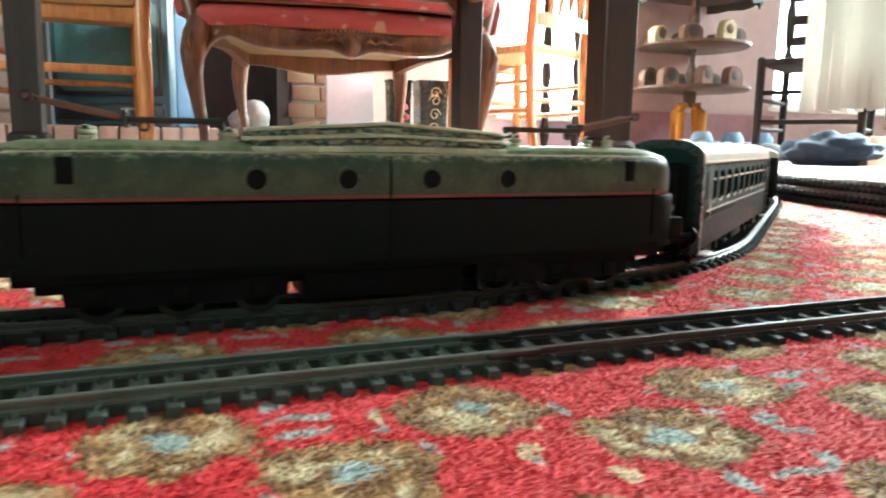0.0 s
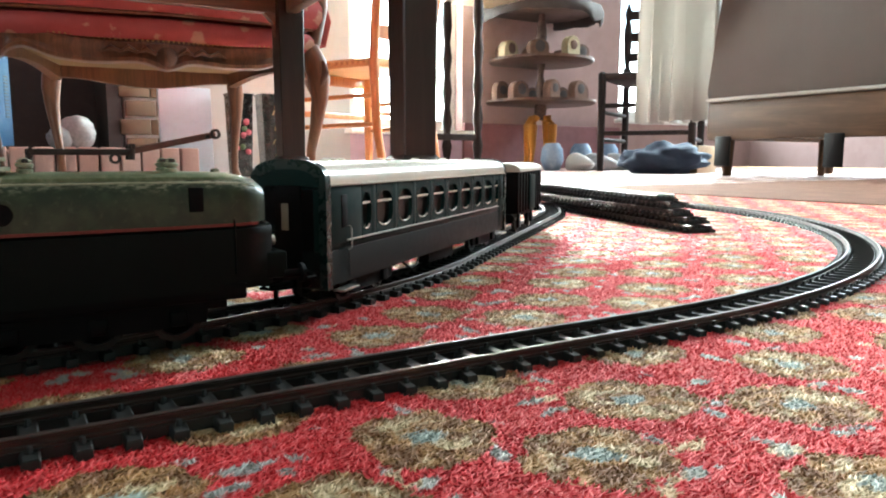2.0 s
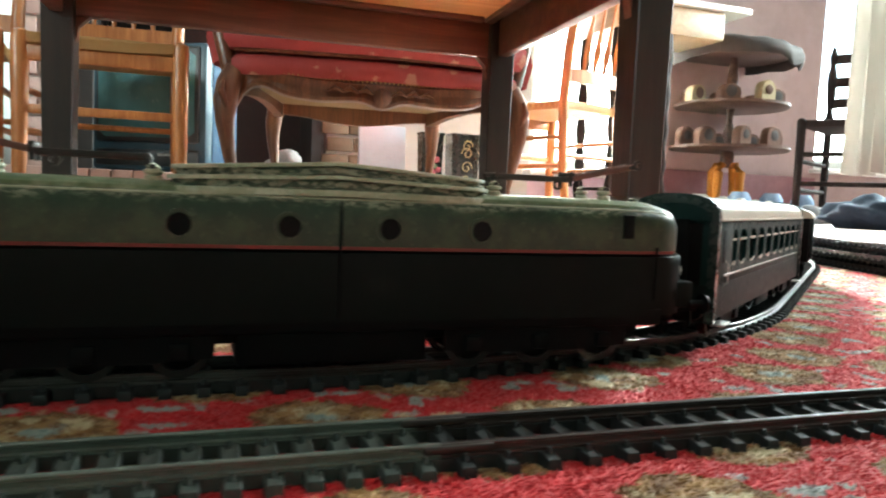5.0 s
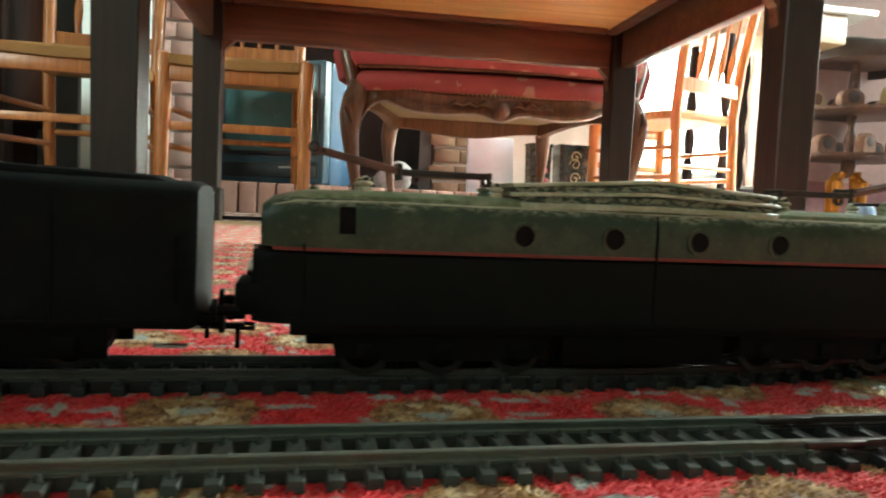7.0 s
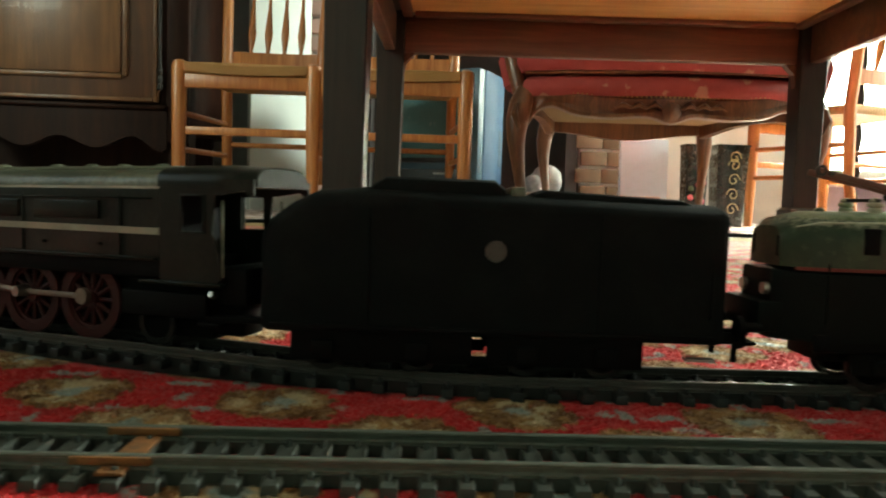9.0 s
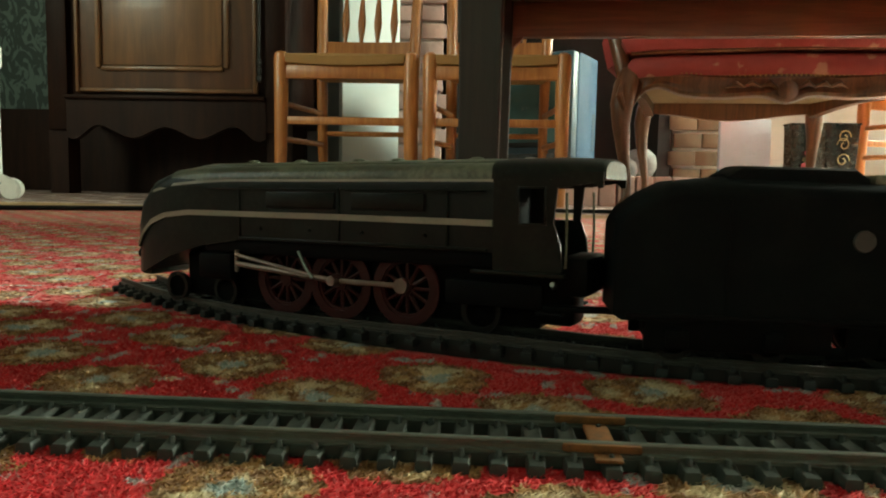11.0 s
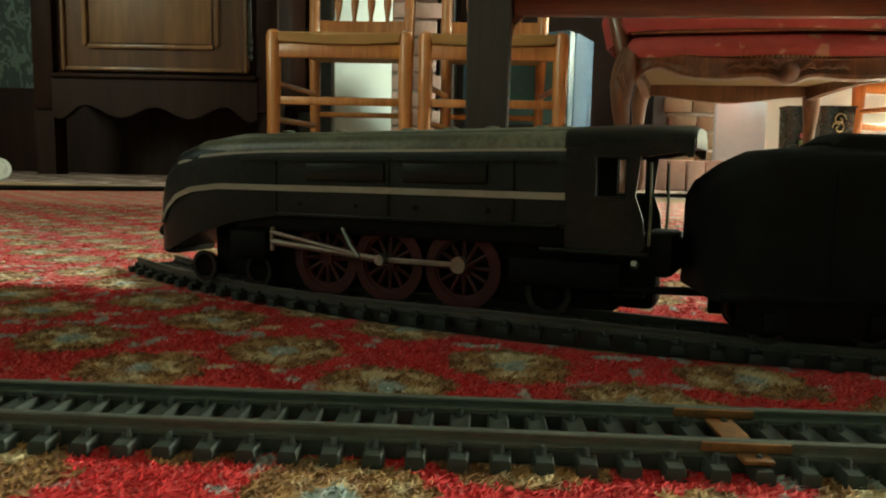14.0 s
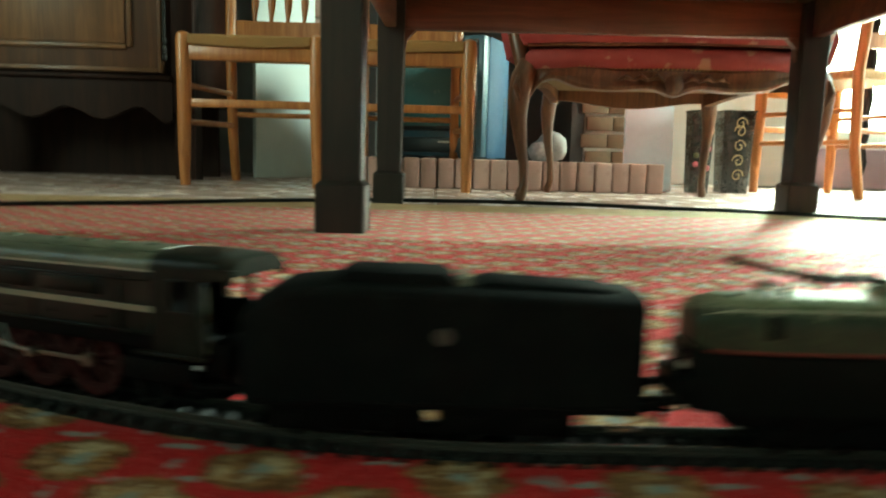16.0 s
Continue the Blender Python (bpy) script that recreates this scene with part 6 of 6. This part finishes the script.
def tiered_stand():
    t = thing("tiered_stand", pose(2.655, 3.10, FLOOR), "three-tier round wooden stand with orange carved feet", "stand")
    for z, r in ((0.365, 0.300), (0.585, 0.285), (0.850, 0.290)):
        part("tray", turned(B(), [(0.02, z - 0.012), (r - 0.012, z - 0.012), (r, z - 0.004), (r, z + 0.008), (r - 0.012, z + 0.008), (r - 0.016, z), (0.02, z)], seg=36), "stand_wood", t, "round wooden tray")
    part("column", turned(B(), [(0.032, 0.27), (0.034, 0.34), (0.018, 0.38), (0.030, 0.45), (0.014, 0.51), (0.022, 0.57), (0.014, 0.63), (0.030, 0.72), (0.016, 0.845)], seg=16), "stand_wood", t)
    for k in range(4):
        a = radians(20 + 90 * k)
        d = Vector((math.cos(a), math.sin(a), 0))
        pts = [d * r + Vector((0, 0, z)) for r, z in ((0.02, 0.28), (0.055, 0.28), (0.078, 0.24), (0.080, 0.13), (0.086, 0.05), (0.10, 0.0))]
        part("foot", tube(B(), pts, [0.014, 0.020, 0.026, 0.020, 0.013, 0.016], 10), "orange_wood", t, "carved orange foot")
    return t


def crockery():
    """Little arch-fronted china ornaments on the two lower trays, and a limp dark cloth over the top one."""
    rnd = random.Random(3)

    def ornament(a, rr, z, w, h, mat, label):
        m = pose(2.655 + rr * math.cos(a), 3.10 + rr * math.sin(a), z, 0, 0, rnd.uniform(-14, 14))
        o = thing("china_ornament", m, label, "ornament", "ornaments on the stand")
        arch = [(-w, 0.0), (w, 0.0), (w * 1.05, h * 0.55)] + [(w * 1.05 * math.cos(t), h * 0.55 + h * 0.45 * math.sin(t)) for t in (0.5, 1.0, 1.57, 2.14, 2.64)] + [(-w * 1.05, h * 0.55)]
        b = B()
        loft(b, [[Vector((x * k, y, q * (0.5 + 0.5 * k))) for x, q in arch] for y, k in ((-0.026, 0.90), (-0.020, 1.0), (0.020, 1.0), (0.026, 0.90))])
        part("body", b, mat, o)
        part("face", turned(B(), [(0.001, -0.004), (w * 0.52, -0.003), (w * 0.55, 0.0), (w * 0.40, 0.003), (0.001, 0.003)], m=pose(0, 0, 0, 90), base=(0, -0.027, h * 0.56), seg=16), "china_brown" if mat == "china_pale" else "shawl_cloth", o)
    for z, n, rr in ((0.359, 8, 0.225), (0.579, 7, 0.210)):
        for k in range(n):
            a = 2 * math.pi * k / n + 0.35
            pale = z > 0.5 and k in (3, 5)
            ornament(a, rr, z, rnd.uniform(0.040, 0.056), rnd.uniform(0.085, 0.112), "china_pale" if pale else "china_brown", "cream arched china ornament on the round stand" if pale else "brown arched china ornament on the round stand")
    b = B()
    rings = []
    n = 40
    for r, z, ruff in ((0.02, 0.075, 0.0), (0.10, 0.070, 0.010), (0.19, 0.048, 0.016), (0.27, 0.026, 0.016), (0.318, 0.010, 0.018), (0.335, -0.030, 0.030), (0.330, -0.060, 0.034), (0.318, -0.062, 0.034), (0.318, -0.030, 0.030), (0.300, 0.002, 0.010), (0.02, 0.002, 0.0)):
        ring = []
        for k in range(n):
            a = 2 * math.pi * k / n
            w = noise.noise(Vector((math.cos(a) * 2.6, math.sin(a) * 2.6, r * 9)))
            ring.append(Vector((r * (1 + 0.05 * w) * math.cos(a), r * (1 + 0.05 * w) * math.sin(a), max(z + ruff * w * 1.6, 0.001) if r < 0.31 else z + ruff * w * 1.6)))
        rings.append(ring)
    loft(b, rings)
    o = part("draped_shawl", b, "shawl_cloth", smooth=70, at=pose(2.655, 3.10, 0.851))
    tagged(o, "dark patterned cloth draped limply over the top tray", "cloth")


def black_chair():
    c = thing("black_chair", pose(2.84, 2.45, FLOOR, 0, 0, -60), "black wooden ladder-back chair by the curtain", "chair")
    for s in (-1, 1):
        part("back_post", turned(B(), [(0.016, 0), (0.018, 0.3), (0.017, 0.47), (0.022, 0.51), (0.012, 0.54), (0.020, 0.60), (0.021, 0.72), (0.012, 0.76), (0.020, 0.80), (0.005, 0.85)], base=(s * 0.19, 0.19, 0), seg=12), "black_wood", c)
        part("front_leg", turned(B(), [(0.016, 0), (0.019, 0.3), (0.020, 0.46), (0.010, 0.47)], base=(s * 0.21, -0.19, 0), seg=12), "black_wood", c)
        for z in (0.15, 0.28):
            part("side_rung", rod(B(), (s * 0.21, -0.19, z), (s * 0.19, 0.19, z), 0.010), "black_wood", c)
    part("seat", box(B(), (0, 0, 0.445), (0.42, 0.40, 0.035), 0.012), "black_wood", c)
    for z in (0.58, 0.68, 0.79):
        part("slat", box(B(), (0, 0.19, z), (0.36, 0.012, 0.045), 0.004), "black_wood", c)
    for z in (0.18, 0.31):
        part("front_rung", rod(B(), (-0.21, -0.19, z), (0.21, -0.19, z), 0.011), "black_wood", c)
    return c


def bag():
    b = B()
    bmesh.ops.create_icosphere(b, subdivisions=4, radius=1.0)
    for v in b.verts:
        q = v.co.copy()
        v.co = Vector((q.x * 0.17, q.y * 0.12, q.z * 0.068)) * (1 + 0.35 * noise.noise(q * 2.1) + 0.10 * noise.noise(q * 6))
        v.co.z = max(v.co.z, -0.055)
    o = part("cloth_bag", b, "navy_cloth", smooth=85, at=pose(2.450, 2.035, FLOOR + 0.055, 0, 0, -35))
    return tagged(o, "slumped navy blue cloth bag on the tiled floor", "bag")


def crate():
    c = thing("wooden_crate", pose(2.667, 2.06, FLOOR, 0, 0, 8), "pale wooden box standing under the curtain", "box")
    for s in (-1, 1):
        part("side", box(B(), (0, s * 0.055, 0.058), (0.150, 0.010, 0.116), 0.002), "light_oak", c)
        part("end", box(B(), (s * 0.070, 0, 0.058), (0.010, 0.100, 0.116), 0.002), "light_oak", c)
    part("base", box(B(), (0, 0, 0.006), (0.130, 0.100, 0.012)), "light_oak", c)
    return c


def slippers():
    rnd = random.Random(9)
    for k in range(4):
        b = B()
        bmesh.ops.create_icosphere(b, subdivisions=3, radius=1.0)
        for v in b.verts:
            v.co = Vector((v.co.x * 0.045, v.co.y * 0.11, v.co.z * 0.055 * (1 + 0.5 * v.co.y)))
            v.co.z = max(v.co.z, -0.03)
        o = part("white_shoe", b, "pale_cloth", at=pose(2.62 + 0.13 * k, 2.72 + 0.03 * rnd.random(), FLOOR + 0.030, 0, 0, rnd.uniform(-25, 25)))
        tagged(o, "small white shoe standing on the tiled floor", "shoe", "white shoes")
    for k in range(3):
        b = B()
        turned(b, [(0.04, 0), (0.06, 0.05), (0.055, 0.11), (0.035, 0.14), (0.03, 0.14)], seg=18)
        o = part("vase", b, "china_blue", at=pose(2.56 + 0.20 * k, 2.88, FLOOR))
        tagged(o, "blue and white china pot on the floor", "vase", "china pots on the floor")


def wall_shelf():
    w = thing("console", pose(2.19, 2.98, FLOOR), "dark turned-leg console with pale overhanging top against the wall", "console table")
    part("top", box(B(), (-0.12, 0, 0.985), (0.84, 0.36, 0.028), 0.006), "white_plastic", w, "pale top")
    part("frieze", box(B(), (-0.14, 0, 0.903), (0.60, 0.32, 0.130), 0.006), "light_oak", w)
    for x in (-0.40, -0.13):
        for y in (-0.14, 0.14):
            part("leg", turned(B(), [(0.024, 0), (0.016, 0.06), (0.026, 0.12), (0.016, 0.18), (0.026, 0.25), (0.016, 0.32), (0.026, 0.40), (0.016, 0.48), (0.026, 0.56), (0.016, 0.64), (0.026, 0.72), (0.02, 0.84)], base=(x, y, 0), seg=14), "black_wood", w)
    part("stretcher", box(B(), (-0.265, -0.14, 0.16), (0.24, 0.03, 0.03), 0.004), "black_wood", w)
    return w


def cable():
    c = B()
    pts = [(-0.95, 0.98), (-0.75, 1.08), (-0.57, 1.18), (-0.42, 1.30), (-0.2, 1.44), (0.02, 1.47), (0.18, 1.46), (0.36, 1.41), (0.50, 1.35), (0.62, 1.29), (0.95, 1.10)]
    tube(c, [(x, y, RUG + 0.006 if y < 1.40 + 0.02 * x else FLOOR + 0.009) for x, y in pts], 0.0038, 8)
    o = part("electric_cable", c, "cable_black")
    return tagged(o, "thin black electric cable lying across the rug border", "cable")


tall_panel(), sofa(), curtain(), tiered_stand(), crockery(), black_chair(), bag(), crate(), slippers(), wall_shelf(), cable()
tagged(wall("wall_niche", -3.0, -1.60, 2.74, 2.80, FLOOR, 2.6, "leaf_wallpaper", "dark leaf-patterned wallpaper beside the dresser"), "dark leaf-patterned wallpaper beside the dresser")
tagged(part("baseboard", box(B(), (-2.335, 2.725, 0.150), (1.33, 0.028, 0.316), 0.004), "cabinet_oak", smooth=0), "tall dark wooden skirting under the wallpaper", "baseboard", kind="structure")


# ---- floor tiles ----
def floor_tiles():
    ground = bpy.data.objects["floor"]
    me = mesh_of("tile", box(B(), (0, 0, 0), (0.194, 0.194, 0.008), 0.0015), "floor_tile")
    for i in range(30):
        for j in range(10):
            x, y = -1.9 + i * 0.2, 1.05 + j * 0.2
            if y > 3.2 or x > 4.7:
                continue
            o = new("tile", me)
            o.parent = ground
            o.matrix_basis = pose(x + 0.1, y + 0.1, FLOOR - 0.004)
    rest = B()
    for i in range(-6, 25):
        for j in range(-13, 11):
            x, y = -1.9 + i * 0.2, 1.05 + j * 0.2
            if x < -1.9 or (j < 0 and (x > 3.35)) or (y < -1.6):
                box(rest, (x + 0.1, y + 0.1, FLOOR - 0.004), (0.194, 0.194, 0.008))
    tagged(part("tile_field", rest, "floor_tile", ground, smooth=0), kind="stuff")


floor_tiles()
